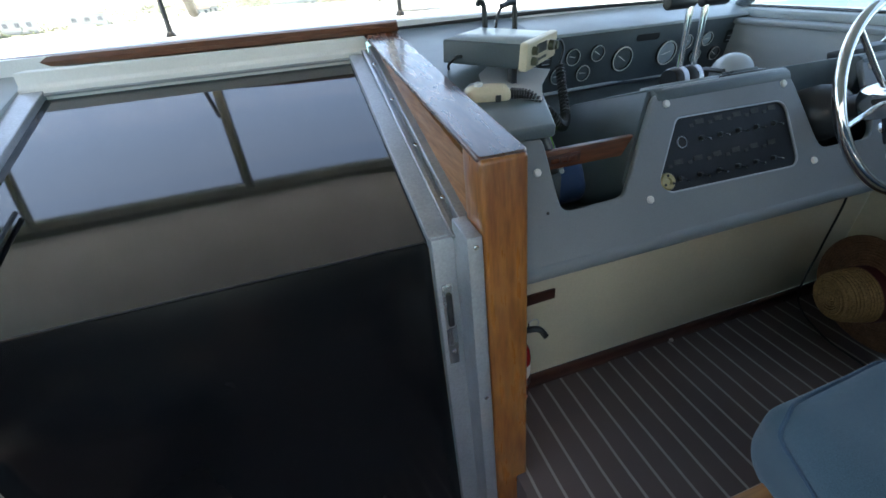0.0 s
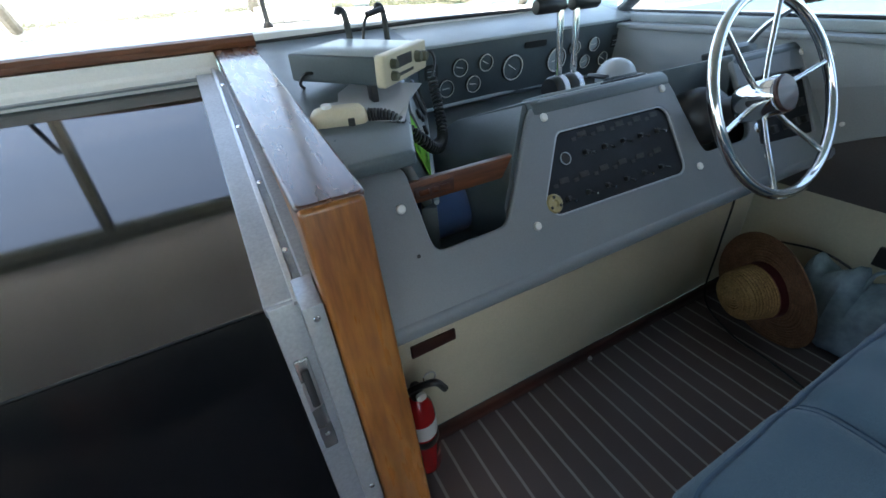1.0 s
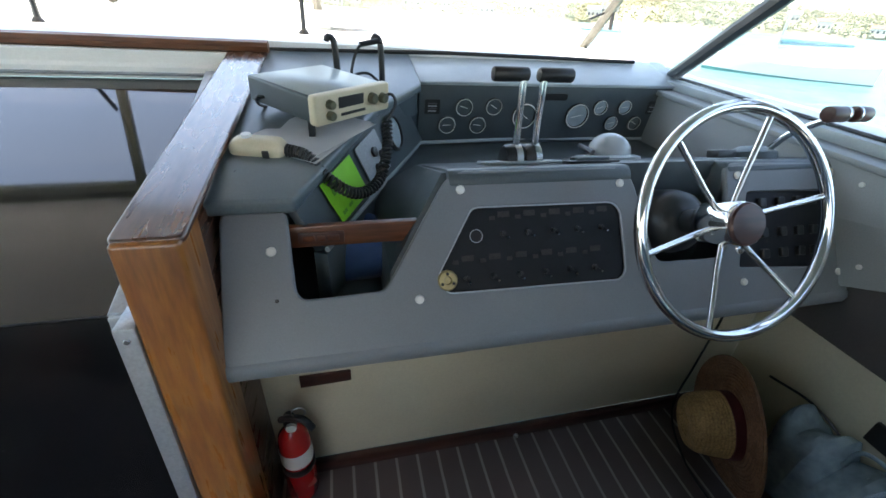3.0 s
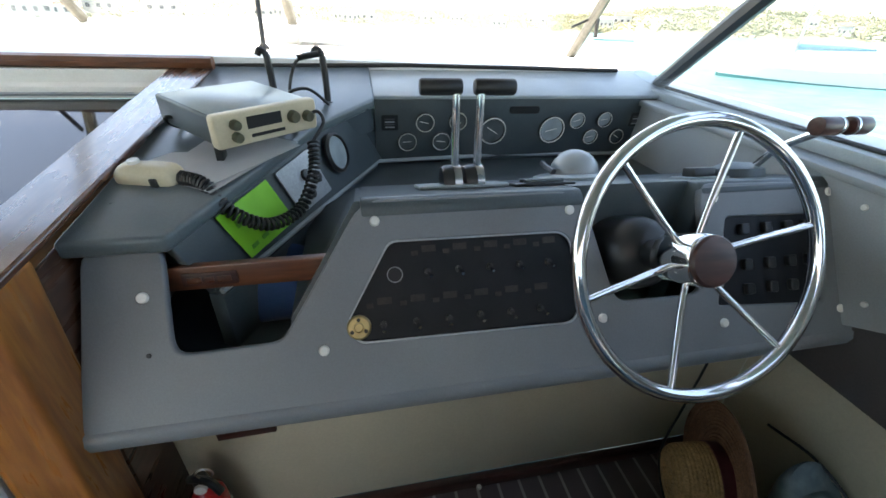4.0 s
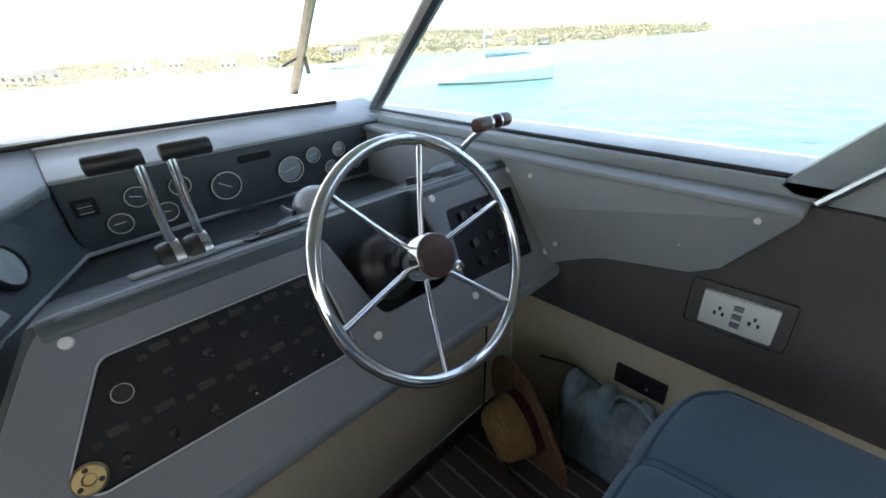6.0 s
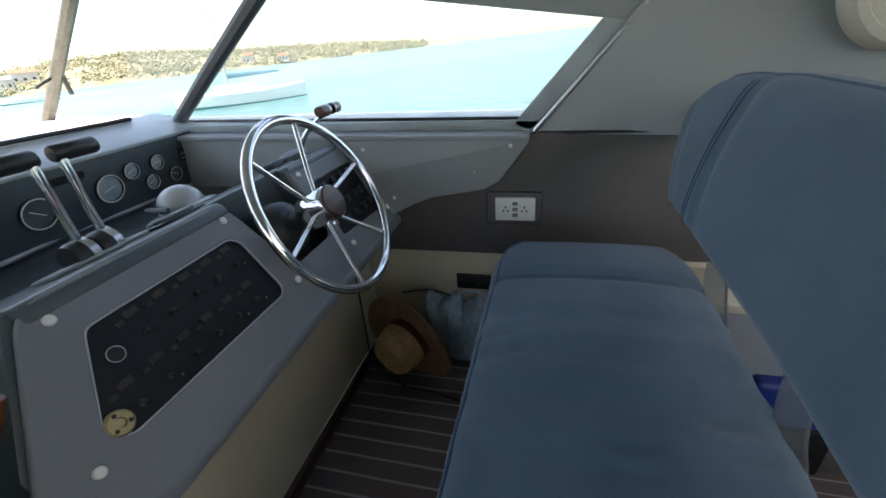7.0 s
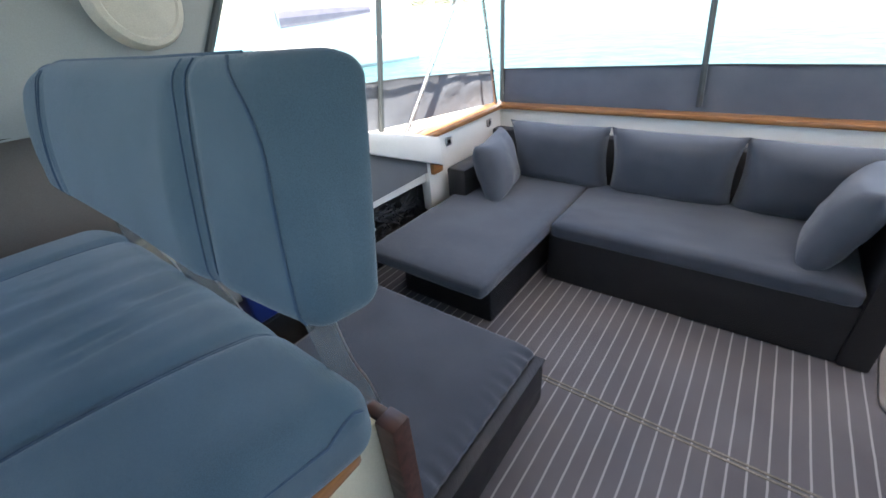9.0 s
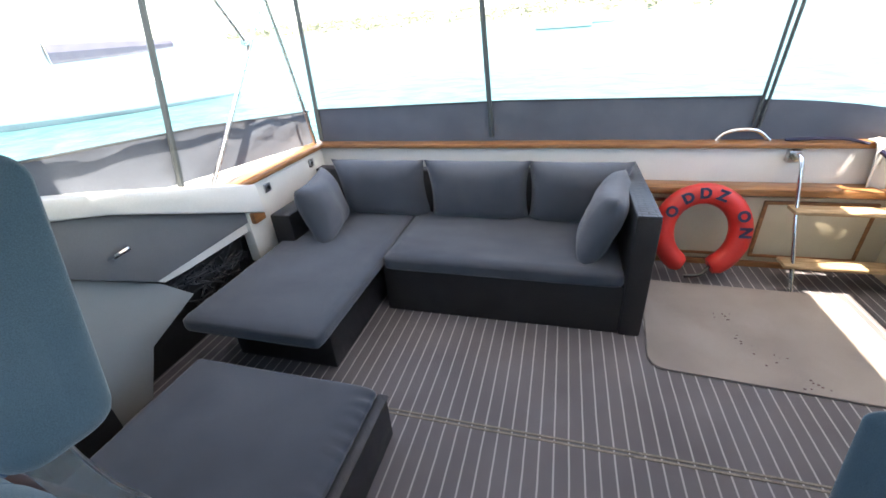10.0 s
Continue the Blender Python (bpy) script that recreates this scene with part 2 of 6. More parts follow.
ROPE = mat("tangled dark rope", (0.05, 0.05, 0.055), 0.8, var=0.5, scale=40, fine=0.4, fscale=90)
CLEARISH = mat("smoky clear bracket", (0.15, 0.175, 0.19), 0.12, var=0.1, scale=6, alpha=0.45)
FRAME_TAN = mat("weathered tan aluminium frame", (0.13, 0.125, 0.10), 0.5, metal=0.3, var=0.25, scale=14, fine=0.2, fscale=90)
FRAME_DARK = mat("dark grey frame", (0.05, 0.062, 0.07), 0.45, var=0.2, scale=8)
HULL_GREEN = mat("teal boot stripe", (0.02, 0.16, 0.15), 0.4, var=0.1)
TOWEL = fabric("white and navy towel", (0.7, 0.69, 0.66), (0.55, 0.54, 0.52))
# Foliage colours are paled to put the far shore's haze into them.
LEAF_HAZY = mat("shore foliage paled for haze", (0.25, 0.26, 0.165), 0.9, col2=(0.16, 0.18, 0.11), scale=0.12, fine=0.4, fscale=0.8)
SCRUB_HAZY = mat("olive shore foliage paled for haze", (0.31, 0.295, 0.20), 0.9, col2=(0.21, 0.21, 0.13), scale=0.12, fine=0.4, fscale=0.8)
HOUSE = mat("pale render", (0.6, 0.55, 0.48), 0.8, var=0.2, scale=0.3)
ROOF_TILE = mat("terracotta roof", (0.3, 0.14, 0.09), 0.8, var=0.3, scale=0.5)
EARTH = mat("dry bank", (0.24, 0.225, 0.16), 0.9, col2=(0.13, 0.14, 0.085), scale=0.05, fine=0.3, fscale=0.5)
SEA = mat("turquoise bay water", (0.06, 0.165, 0.165), 0.3, col2=(0.045, 0.135, 0.14), scale=0.03, fine=0.4, fscale=1.3, bump=0.0, spec=0.3)
_n, _l, _b = nodes_of(SEA)
_tc = _n.new("ShaderNodeTexCoord")
_w = _n.new("ShaderNodeTexNoise")
_w.inputs["Scale"].default_value, _w.inputs["Detail"].default_value = 1.3, 6
_l.new(_tc.outputs["Object"], _w.inputs["Vector"])
_bp = _n.new("ShaderNodeBump")
_bp.inputs["Strength"].default_value, _bp.inputs["Distance"].default_value = 0.6, 0.15
_l.new(_w.outputs[0], _bp.inputs["Height"])
_l.new(_bp.outputs[0], _b.inputs["Normal"])

CLEAR = bpy.data.materials.new("clear vinyl window")
CLEAR.use_nodes = True
_n, _l = CLEAR.node_tree.nodes, CLEAR.node_tree.links
_n.clear()
_o = _n.new("ShaderNodeOutputMaterial")
_t = _n.new("ShaderNodeBsdfTransparent")
_t.inputs[0].default_value = (0.93, 0.95, 0.95, 1)
_g = _n.new("ShaderNodeBsdfGlossy")
_g.inputs["Roughness"].default_value = 0.05
_lw = _n.new("ShaderNodeLayerWeight")
_pw = _n.new("ShaderNodeMath")
_pw.operation, _pw.inputs[1].default_value = "POWER", 5.0
_l.new(_lw.outputs["Facing"], _pw.inputs[0])
_fr = _n.new("ShaderNodeMath")
_fr.operation, _fr.inputs[1].default_value, _fr.inputs[2].default_value = "MULTIPLY_ADD", 0.5, 0.03
_l.new(_pw.outputs[0], _fr.inputs[0])
_m = _n.new("ShaderNodeMixShader")
_l.new(_fr.outputs[0], _m.inputs[0])
_l.new(_t.outputs[0], _m.inputs[1])
_l.new(_g.outputs[0], _m.inputs[2])
_d = _n.new("ShaderNodeBsdfTranslucent")
_d.inputs[0].default_value = (0.85, 0.86, 0.85, 1)
_tc = _n.new("ShaderNodeTexCoord")
_nz = _n.new("ShaderNodeTexNoise")
_nz.inputs["Scale"].default_value, _nz.inputs["Detail"].default_value = 3.0, 6.0
_l.new(_tc.outputs["Object"], _nz.inputs["Vector"])
_dm = _n.new("ShaderNodeMath")
_dm.operation, _dm.inputs[1].default_value, _dm.inputs[2].default_value = "MULTIPLY_ADD", 0.06, 0.02
_l.new(_nz.outputs[0], _dm.inputs[0])
_m2 = _n.new("ShaderNodeMixShader")
_l.new(_dm.outputs[0], _m2.inputs[0])
_l.new(_m.outputs[0], _m2.inputs[1])
_l.new(_d.outputs[0], _m2.inputs[2])
_l.new(_m2.outputs[0], _o.inputs[0])


GLASS = CLEAR.copy()
GLASS.name = "windscreen glass"
for _node in GLASS.node_tree.nodes:
    if _node.type == "MATH" and _node.operation == "MULTIPLY_ADD" and abs(_node.inputs[1].default_value - 0.06) < 1e-4:
        _node.inputs[1].default_value, _node.inputs[2].default_value = 0.02, 0.004


# ---------------------------------------------------------------- builders
def thing(name, loc, label, category, group="", kind=""):
    e = new(name)
    e.empty_display_size = 0.05
    e.matrix_basis = Matrix.Translation(loc)
    return tagged(e, label, category, group, kind)


def mesh_of(bm, name, smooth=40):
    me = bpy.data.meshes.new(name)
    bm.normal_update()
    bm.to_mesh(me)
    bm.free()
    if smooth:
        me.polygons.foreach_set("use_smooth", [True] * len(me.polygons))
        me.set_sharp_from_angle(angle=radians(smooth))
    return me


def part(name, bm, material, parent, label="", smooth=40):
    """One mesh object, built in world metres, under a thing or a part."""
    me = bm if isinstance(bm, bpy.types.Mesh) else mesh_of(bm, name, smooth)
    me.materials.clear()
    me.materials.append(material)
    ob = new(name, me)
    if parent is not None:
        ob.parent = parent
        if parent.parent is None:
            ob.matrix_parent_inverse = parent.matrix_basis.inverted()
    return tagged(ob, label) if label else ob


def structure(name, bm, material, label, category, smooth=40):
    ob = part(name, bm, material, None, smooth=smooth)
    return tagged(ob, label, category, kind="structure")


def box(x0, x1, y0, y1, z0, z1, bevel=0.004, seg=2, m=None):
    bm = bmesh.new()
    bmesh.ops.create_cube(bm, size=1)
    for v in bm.verts:
        v.co = Vector(((x0 + x1) / 2 + v.co.x * (x1 - x0), (y0 + y1) / 2 + v.co.y * (y1 - y0), (z0 + z1) / 2 + v.co.z * (z1 - z0)))
    if bevel:
        bmesh.ops.bevel(bm, geom=list(bm.edges), offset=bevel, segments=seg, profile=0.5, affect="EDGES")
    if m is not None:
        bm.transform(m)
    return bm


def join(*bms):
    out = bmesh.new()
    for b in bms:
        me = bpy.data.meshes.new("tmp")
        b.to_mesh(me)
        b.free()
        out.from_mesh(me)
        bpy.data.meshes.remove(me)
    return out


def cushion(x0, x1, y0, y1, z0, z1, r=0.04, n=14, bulge=0.0, wrinkle=0.0, seed=0.0, m=None):
    """A soft rounded box, swollen on its faces and slightly rumpled."""
    bm = bmesh.new()
    bmesh.ops.create_cube(bm, size=2)
    bmesh.ops.subdivide_edges(bm, edges=list(bm.edges), cuts=n, use_grid_fill=True)
    h = Vector(((x1 - x0) / 2, (y1 - y0) / 2, (z1 - z0) / 2))
    c = Vector(((x0 + x1) / 2, (y0 + y1) / 2, (z0 + z1) / 2))
    for v in bm.verts:
        q = Vector([math.copysign(abs(a) ** 0.8, a) for a in v.co])
        p = Vector((q.x * h.x, q.y * h.y, q.z * h.z))
        i = Vector([max(-h[k] + r, min(h[k] - r, p[k])) for k in range(3)])
        d = p - i
        if d.length > 1e-9:
            p = i + d.normalized() * r
        s = (1 - min(1, abs(q.x)) ** 2, 1 - min(1, abs(q.y)) ** 2, 1 - min(1, abs(q.z)) ** 2)
        p.z += math.copysign(bulge * s[0] ** 0.6 * s[1] ** 0.6, p.z) if abs(q.z) > 0.9 else 0
        if wrinkle:
            w = noise.noise(Vector((p.x * 5 + seed, p.y * 22 + seed, p.z * 5))) * wrinkle
            p += Vector((0, 0, w)) + d.normalized() * w * 0.5 if d.length > 1e-9 else Vector((0, 0, w))
        v.co = c + p
    if m is not None:
        bm.transform(m)
    return bm


def tube(points, radius, seg=10, closed=False, caps=True):
    """A round bar swept along points (Vectors)."""
    pts = [Vector(p) for p in points]
    bm = bmesh.new()
    rings = []
    up = Vector((0, 0, 1))
    last = None
    for i, p in enumerate(pts):
        if closed:
            d = pts[(i + 1) % len(pts)] - pts[i - 1]
        else:
            d = pts[min(i + 1, len(pts) - 1)] - pts[max(i - 1, 0)]
        d.normalize()
        if last is None:
            a = d.cross(up if abs(d.z) < 0.9 else Vector((1, 0, 0))).normalized()
        else:
            a = (last - d * last.dot(d)).normalized()
        last = a
        b = d.cross(a)
        rad = radius[i] if isinstance(radius, (list, tuple)) else radius
        rings.append([bm.verts.new(p + (a * math.cos(t) + b * math.sin(t)) * rad) for t in [2 * math.pi * k / seg for k in range(seg)]])
    n = len(rings)
    for i in range(n if closed else n - 1):
        r0, r1 = rings[i], rings[(i + 1) % n]
        for k in range(seg):
            bm.faces.new((r0[k], r0[(k + 1) % seg], r1[(k + 1) % seg], r1[k]))
    if caps and not closed:
        bm.faces.new(rings[0][::-1])
        bm.faces.new(rings[-1])
    bmesh.ops.recalc_face_normals(bm, faces=list(bm.faces))
    return bm


def lathe(profile, m=None, seg=32):
    """Turns (radius, height) pairs round z; m places the result."""
    bm = bmesh.new()
    rings = []
    for r, z in profile:
        if r < 1e-6:
            rings.append([bm.verts.new((0, 0, z))])
        else:
            rings.append([bm.verts.new((r * math.cos(a), r * math.sin(a), z)) for a in [2 * math.pi * k / seg for k in range(seg)]])
    for r0, r1 in zip(rings, rings[1:]):
        for k in range(seg):
            q = [r0[k % len(r0)], r0[(k + 1) % len(r0)], r1[(k + 1) % len(r1)], r1[k % len(r1)]]
            q = [v for j, v in enumerate(q) if v not in q[:j]]
            if len(q) > 2:
                bm.faces.new(q)
    bmesh.ops.recalc_face_normals(bm, faces=list(bm.faces))
    if m is not None:
        bm.transform(m)
    return bm


def rounded(pts, r=0.012, n=4):
    """The polygon with each corner rounded."""
    out = []
    k = len(pts)
    for i in range(k):
        p, a, b = Vector(pts[i]), Vector(pts[i - 1]), Vector(pts[(i + 1) % k])
        ra = min(r, (a - p).length * 0.45)
        rb = min(r, (b - p).length * 0.45)
        s, e = p + (a - p).normalized() * ra, p + (b - p).normalized() * rb
        for j in range(n + 1):
            t = j / n
            out.append((s * (1 - t) ** 2 + p * 2 * t * (1 - t) + e * t * t)[:2])
    return out


def plate(outlines, thick, m, bevel=0.0015):
    """A flat plate from an outline and its holes (2D), front face at local z = 0, placed by m."""
    cu = bpy.data.curves.new("tmp", "CURVE")
    cu.dimensions, cu.fill_mode = "2D", "BOTH"
    cu.extrude, cu.bevel_depth, cu.bevel_resolution = max(thick / 2 - bevel, 0.0002), bevel, 1
    for o in outlines:
        s = cu.splines.new("POLY")
        s.points.add(len(o) - 1)
        for p, q in zip(s.points, o):
            p.co = (q[0], q[1], 0, 1)
        s.use_cyclic_u = True
    ob = bpy.data.objects.new("tmp", cu)
    scene.collection.objects.link(ob)
    me = bpy.data.meshes.new_from_object(ob.evaluated_get(bpy.context.evaluated_depsgraph_get()))
    bpy.data.objects.remove(ob)
    bpy.data.curves.remove(cu)
    me.transform(m @ Matrix.Translation((0, 0, -thick / 2)))
    me.materials.clear()
    return me


def lettering(text, size, m, depth=0.001):
    cu = bpy.data.curves.new("tmp", "FONT")
    cu.body, cu.size, cu.extrude, cu.align_x, cu.align_y, cu.offset = text, size, depth, "CENTER", "CENTER", 0.004
    ob = bpy.data.objects.new("tmp", cu)
    scene.collection.objects.link(ob)
    me = bpy.data.meshes.new_from_object(ob.evaluated_get(bpy.context.evaluated_depsgraph_get()))
    bpy.data.objects.remove(ob)
    bpy.data.curves.remove(cu)
    me.transform(m)
    me.materials.clear()
    return me


def prism(poly, axis, a, b, bevel=0.0):
    """A polygon pushed along an axis from a to b. axis 'x': poly is (y, z); 'y': (x, z); 'z': (x, y)."""
    bm = bmesh.new()
    put = {"x": lambda p, t: (t, p[0], p[1]), "y": lambda p, t: (p[0], t, p[1]), "z": lambda p, t: (p[0], p[1], t)}[axis]
    r0 = [bm.verts.new(put(p, a)) for p in poly]
    r1 = [bm.verts.new(put(p, b)) for p in poly]
    k = len(poly)
    for i in range(k):
        bm.faces.new((r0[i], r0[(i + 1) % k], r1[(i + 1) % k], r1[i]))
    bm.faces.new(r0[::-1])
    bm.faces.new(r1)
    bmesh.ops.recalc_face_normals(bm, faces=list(bm.faces))
    if bevel:
        bmesh.ops.bevel(bm, geom=list(bm.edges), offset=bevel, segments=2, profile=0.5, affect="EDGES")
    return bm


def frame_m(origin, xdir, ydir):
    """A matrix whose local x and y point along the given directions, z outwards."""
    x = Vector(xdir).normalized()
    z = x.cross(Vector(ydir)).normalized()
    y = z.cross(x)
    return Matrix.Translation(origin) @ Matrix((x, y, z)).transposed().to_4x4()


def bolt_head(r=0.008, h=0.005):
    return lathe([(r, 0), (r, h * 0.5), (r * 0.8, h * 0.9), (0, h)], seg=12)


def laid(bm, pts, way, lift=0.0015):
    """Points dropped along way onto the surface of bm."""
    tree = BVHTree.FromBMesh(bm)
    w = Vector(way).normalized()
    out = []
    for p in pts:
        hit, nrm, _, _ = tree.ray_cast(Vector(p) - w * 0.5, w)
        if hit is not None:
            out.append(hit + nrm * lift)
    return out


def curve_pts(pts, n=8):
    """A smooth line through points."""
    P = [Vector(p) for p in pts]
    P = [P[0] * 2 - P[1]] + P + [P[-1] * 2 - P[-2]]
    out = []
    for i in range(1, len(P) - 2):
        for j in range(n):
            t = j / n
            a, b, c, d = P[i - 1:i + 3]
            out.append(0.5 * (2 * b + (c - a) * t + (2 * a - 5 * b + 4 * c - d) * t * t + (3 * b - a - 3 * c + d) * t ** 3))
    out.append(P[-2])
    return out

# ---------------------------------------------------------------- setting: floors, walls, roof
FLOOR = -0.25                      # cockpit sole; the helm stands on a platform at 0
structure("floor", box(-1.95, 2.1, -2.75, 1.0, FLOOR - 0.06, FLOOR, 0), CARPET, "grey cockpit carpet with fine light stripes", "carpet")
structure("floor_helm", box(0.50, 2.12, -0.10, 1.06, FLOOR, 0.0, 0.006), CARPET_HELM, "dark brown striped carpet on the helm platform", "carpet")
structure("floor_port", box(-1.9, -0.68, 0.20, 1.06, FLOOR, 0.0, 0.006), CARPET_HELM, "dark brown striped carpet on the port platform", "carpet")
seam = thing("carpet_joint", (0.2, -1.007, FLOOR), "pale raised joint strip between two cockpit carpets", "carpet joint", kind="structure")
part("strip", box(-1.75, 1.75, -1.022, -1.012, FLOOR, FLOOR + 0.003, 0.0012), CARPET_SEAM, seam)
part("strip", box(-1.75, 1.75, -1.003, -0.993, FLOOR, FLOOR + 0.003, 0.0012), CARPET_SEAM, seam)

# starboard side: cream kick panel, dark vinyl, aft wing, sill
structure("wall_starboard_lower", box(2.09, 2.14, -0.62, 1.06, FLOOR, 0.49, 0.004), CREAM, "cream painted lower hull side beside the helm", "wall")
structure("wall_starboard_vinyl", box(2.075, 2.14, -0.62, 1.95, 0.492, 0.955, 0.004), SIDE_DARK, "dark grey brown vinyl on the hull side", "wall")
side = thing("side_panel", (2.1, 1.0, 0.7), "grey padded vinyl panel on the hull side under the window", "side panel", kind="structure")
poly = [(2.0, 0.62), (1.04, 0.632), (0.92, 0.65), (0.80, 0.71), (0.73, 0.737), (0.53, 0.770), (0.475, 0.80), (0.372, 0.938), (0.372, 0.95), (2.0, 0.985)]
part("panel", prism(poly, "x", 2.035, 2.073, 0.006), SIDE_VINYL, side)
part("top_lip", prism([(0.37, 0.945), (2.0, 0.98), (2.0, 1.0), (0.37, 0.962)], "x", 2.02, 2.10, 0.006), SIDE_VINYL, side)
for y, z in ((0.435, 0.925), (0.873, 0.737), (0.968, 0.922), (0.56, 0.835)):
    bm = bolt_head(0.007 if z != 0.835 else 0.003)
    bm.transform(frame_m((2.034, y, z), (0, -1, 0), (0, 0, 1)))
    part("bolt_cover", bm, WHITE_PLASTIC, side)
sill = thing("window_sill", (2.15, 1.2, 1.0), "pale grey window sill along the starboard side", "window sill", kind="structure")
part("sill", prism([(0.34, 0.965), (2.1, 1.002), (2.1, 1.03), (0.34, 0.995)], "x", 2.09, 2.32, 0.004), GREY_SHEEN, sill)
part("sill_core", prism([(0.34, 0.60), (2.1, 0.60), (2.1, 1.008), (0.34, 0.972)], "x", 2.095, 2.30, 0.002), SIDE_VINYL, sill)
part("gasket", tube([(2.105, 0.38, 1.0), (2.13, 1.2, 1.018), (2.16, 2.0, 1.036)], 0.006, 6), RUBBER, sill)

wing = thing("wall_wing_starboard", (2.0, -0.2, 1.2), "grey lined aft wing of the wheelhouse side", "wall", kind="structure")
bm = bmesh.new()
ring = [(2.10, 0.372, 0.95), (2.10, 0.10, 1.27), (2.04, -0.22, 1.66), (1.95, -0.35, 1.95), (1.90, -1.22, 1.95), (1.915, -0.76, 1.35), (1.925, -0.52, 0.95)]
va = [bm.verts.new(p) for p in ring]
vb = [bm.verts.new((p[0] + 0.05, p[1], p[2])) for p in ring]
for i in range(len(ring)):
    j = (i + 1) % len(ring)
    bm.faces.new((va[i], va[j], vb[j], vb[i]))
bm.faces.new(va[::-1])
bm.faces.new(vb)
bmesh.ops.recalc_face_normals(bm, faces=list(bm.faces))
part("lining", bm, SIDE_VINYL, wing)
part("bright_edge_strip", tube([(2.088, 0.362, 0.96), (2.080, 0.085, 1.275), (2.022, -0.215, 1.66)], 0.009, 8), ALU, wing, "bright aluminium edge strip")
part("dark_edge", tube([(1.915, -0.52, 0.95), (1.905, -0.76, 1.35), (1.89, -1.22, 1.95)], 0.016, 8), FRAME_DARK, wing)
part("lower_edge", tube([(2.10, 0.37, 0.952), (2.05, 0.1, 0.958), (1.94, -0.58, 0.955)], 0.006, 6), RUBBER, wing)

# side window: header beam, dark raking post, pane
win = thing("window_starboard", (2.1, 1.0, 1.0), "raked side window of the wheelhouse with grey frame", "window", kind="structure")
part("header", prism([(0.09, 1.262), (2.05, 1.60), (2.05, 1.72), (0.0, 1.375)], "x", 2.085, 2.135, 0.008), SIDE_VINYL, win)
part("header_piping", tube([(2.08, -0.02, 1.40), (2.08, 1.0, 1.565), (2.08, 2.0, 1.735)], 0.014, 8), FRAME_DARK, win)
part("aft_frame", prism([(0.372, 0.95), (0.43, 0.985), (0.15, 1.30), (0.08, 1.285)], "x", 2.09, 2.13, 0.004), GREY_SHEEN, win)
part("raking_post", tube([(2.165, 1.88, 1.03), (2.08, 1.59, 1.20), (1.995, 1.30, 1.365), (1.86, 0.84, 1.625)], 0.026, 8), FRAME_DARK, win, "dark grey raking window post")
gp = part("pane", prism([(0.40, 0.99), (1.98, 1.03), (1.98, 1.58), (0.13, 1.27)], "x", 2.118, 2.122), CLEAR, win)
gp.visible_shadow = False

# windscreen with tan frames
ws = thing("windscreen", (1.0, 2.9, 1.1), "raked windscreen with weathered tan aluminium posts", "windscreen", kind="structure")
for x, w in ((-1.3, 0.02), (-0.295, 0.026), (0.694, 0.026), (2.165, 0.024)):
    base = Vector((x, 2.985 if x < 2 else 2.66, 1.17 if x < 2 else 1.045))
    top = base + Vector((0.06 if x < 0.3 else (-0.02 if x < 2 else -0.12), -0.90 if x < 2 else -0.86, 0.69))
    p = part("post", tube([base, base.lerp(top, 0.5), top], w, 8), FRAME_TAN, ws)
    if x > 2:
        k = base.lerp(top, 0.27)
        part("clamp", tube([k + Vector((-0.11, -0.03, -0.02)), k + Vector((0.03, 0, 0.03))], 0.006, 6), BLACK, p)
        part("clamp_screw", tube([k + Vector((0.0, -0.05, 0.05)), k + Vector((0.02, -0.03, -0.06))], 0.01, 6), BLACK, p)
part("header", tube([(-1.9, 2.10, 1.92), (0.3, 2.14, 1.94), (2.05, 2.02, 1.88)], 0.05, 8), FRAME_TAN, ws)
part("base_rail", tube([(-1.9, 2.75, 1.08), (-0.3, 2.995, 1.14), (0.7, 3.0, 1.14), (1.6, 2.86, 1.09), (2.17, 2.68, 1.035)], 0.02, 8), WHITE_GEL, ws)
for x in (-0.282, 0.65):
    w = part("wiper_rod", tube([(x, 2.285, 1.09), (x + 0.003, 2.30, 1.25), (x + 0.005, 2.33, 1.40), (x + 0.005, 2.36, 1.60)], 0.010, 6), BLACK, ws, "thin black upright rod")
    part("foot", lathe([(0, 0), (0.022, 0), (0.022, 0.03), (0.012, 0.045), (0, 0.045)], pose(x, 2.285, 1.075), 10), BLACK, w)
pane = part("pane", plate([[(-1.9, 0), (2.25, 0), (2.0, 1.14), (-1.9, 1.14)]], 0.004, frame_m((0, 3.0, 1.15), (1, 0, 0), (0, -1.02, 0.76)), 0.0005), GLASS, ws)
pane.visible_shadow = False

# deck outside the windscreen and the shelf behind it
deck = bmesh.new()
NX, NY = 24, 16
grid = []
for j in range(NY + 1):
    y = 2.0 + 4.6 * j / NY
    half = 2.25 * math.sqrt(max(0.02, 1 - max(0, (y - 2.6) / 4.1) ** 2))
    grid.append([deck.verts.new(((-1 + 2 * i / NX) * half, y, 1.05 + 0.05 * (1 - (-1 + 2 * i / NX) ** 2) + 0.03 * min(1, (y - 2) / 2))) for i in range(NX + 1)])
for j in range(NY):
    for i in range(NX):
        deck.faces.new((grid[j][i], grid[j][i + 1], grid[j + 1][i + 1], grid[j + 1][i]))
ext = bmesh.ops.extrude_face_region(deck, geom=list(deck.faces))
bmesh.ops.translate(deck, verts=[g for g in ext["geom"] if isinstance(g, bmesh.types.BMVert)], vec=(0, 0, -0.06))
bmesh.ops.recalc_face_normals(deck, faces=list(deck.faces))
structure("foredeck", deck, DECK_WHITE, "white painted foredeck ahead of the windscreen", "deck")
hatch = thing("deck_box", (0.82, 2.6, 1.1), "white moulded box on the deck behind the windscreen", "deck box")
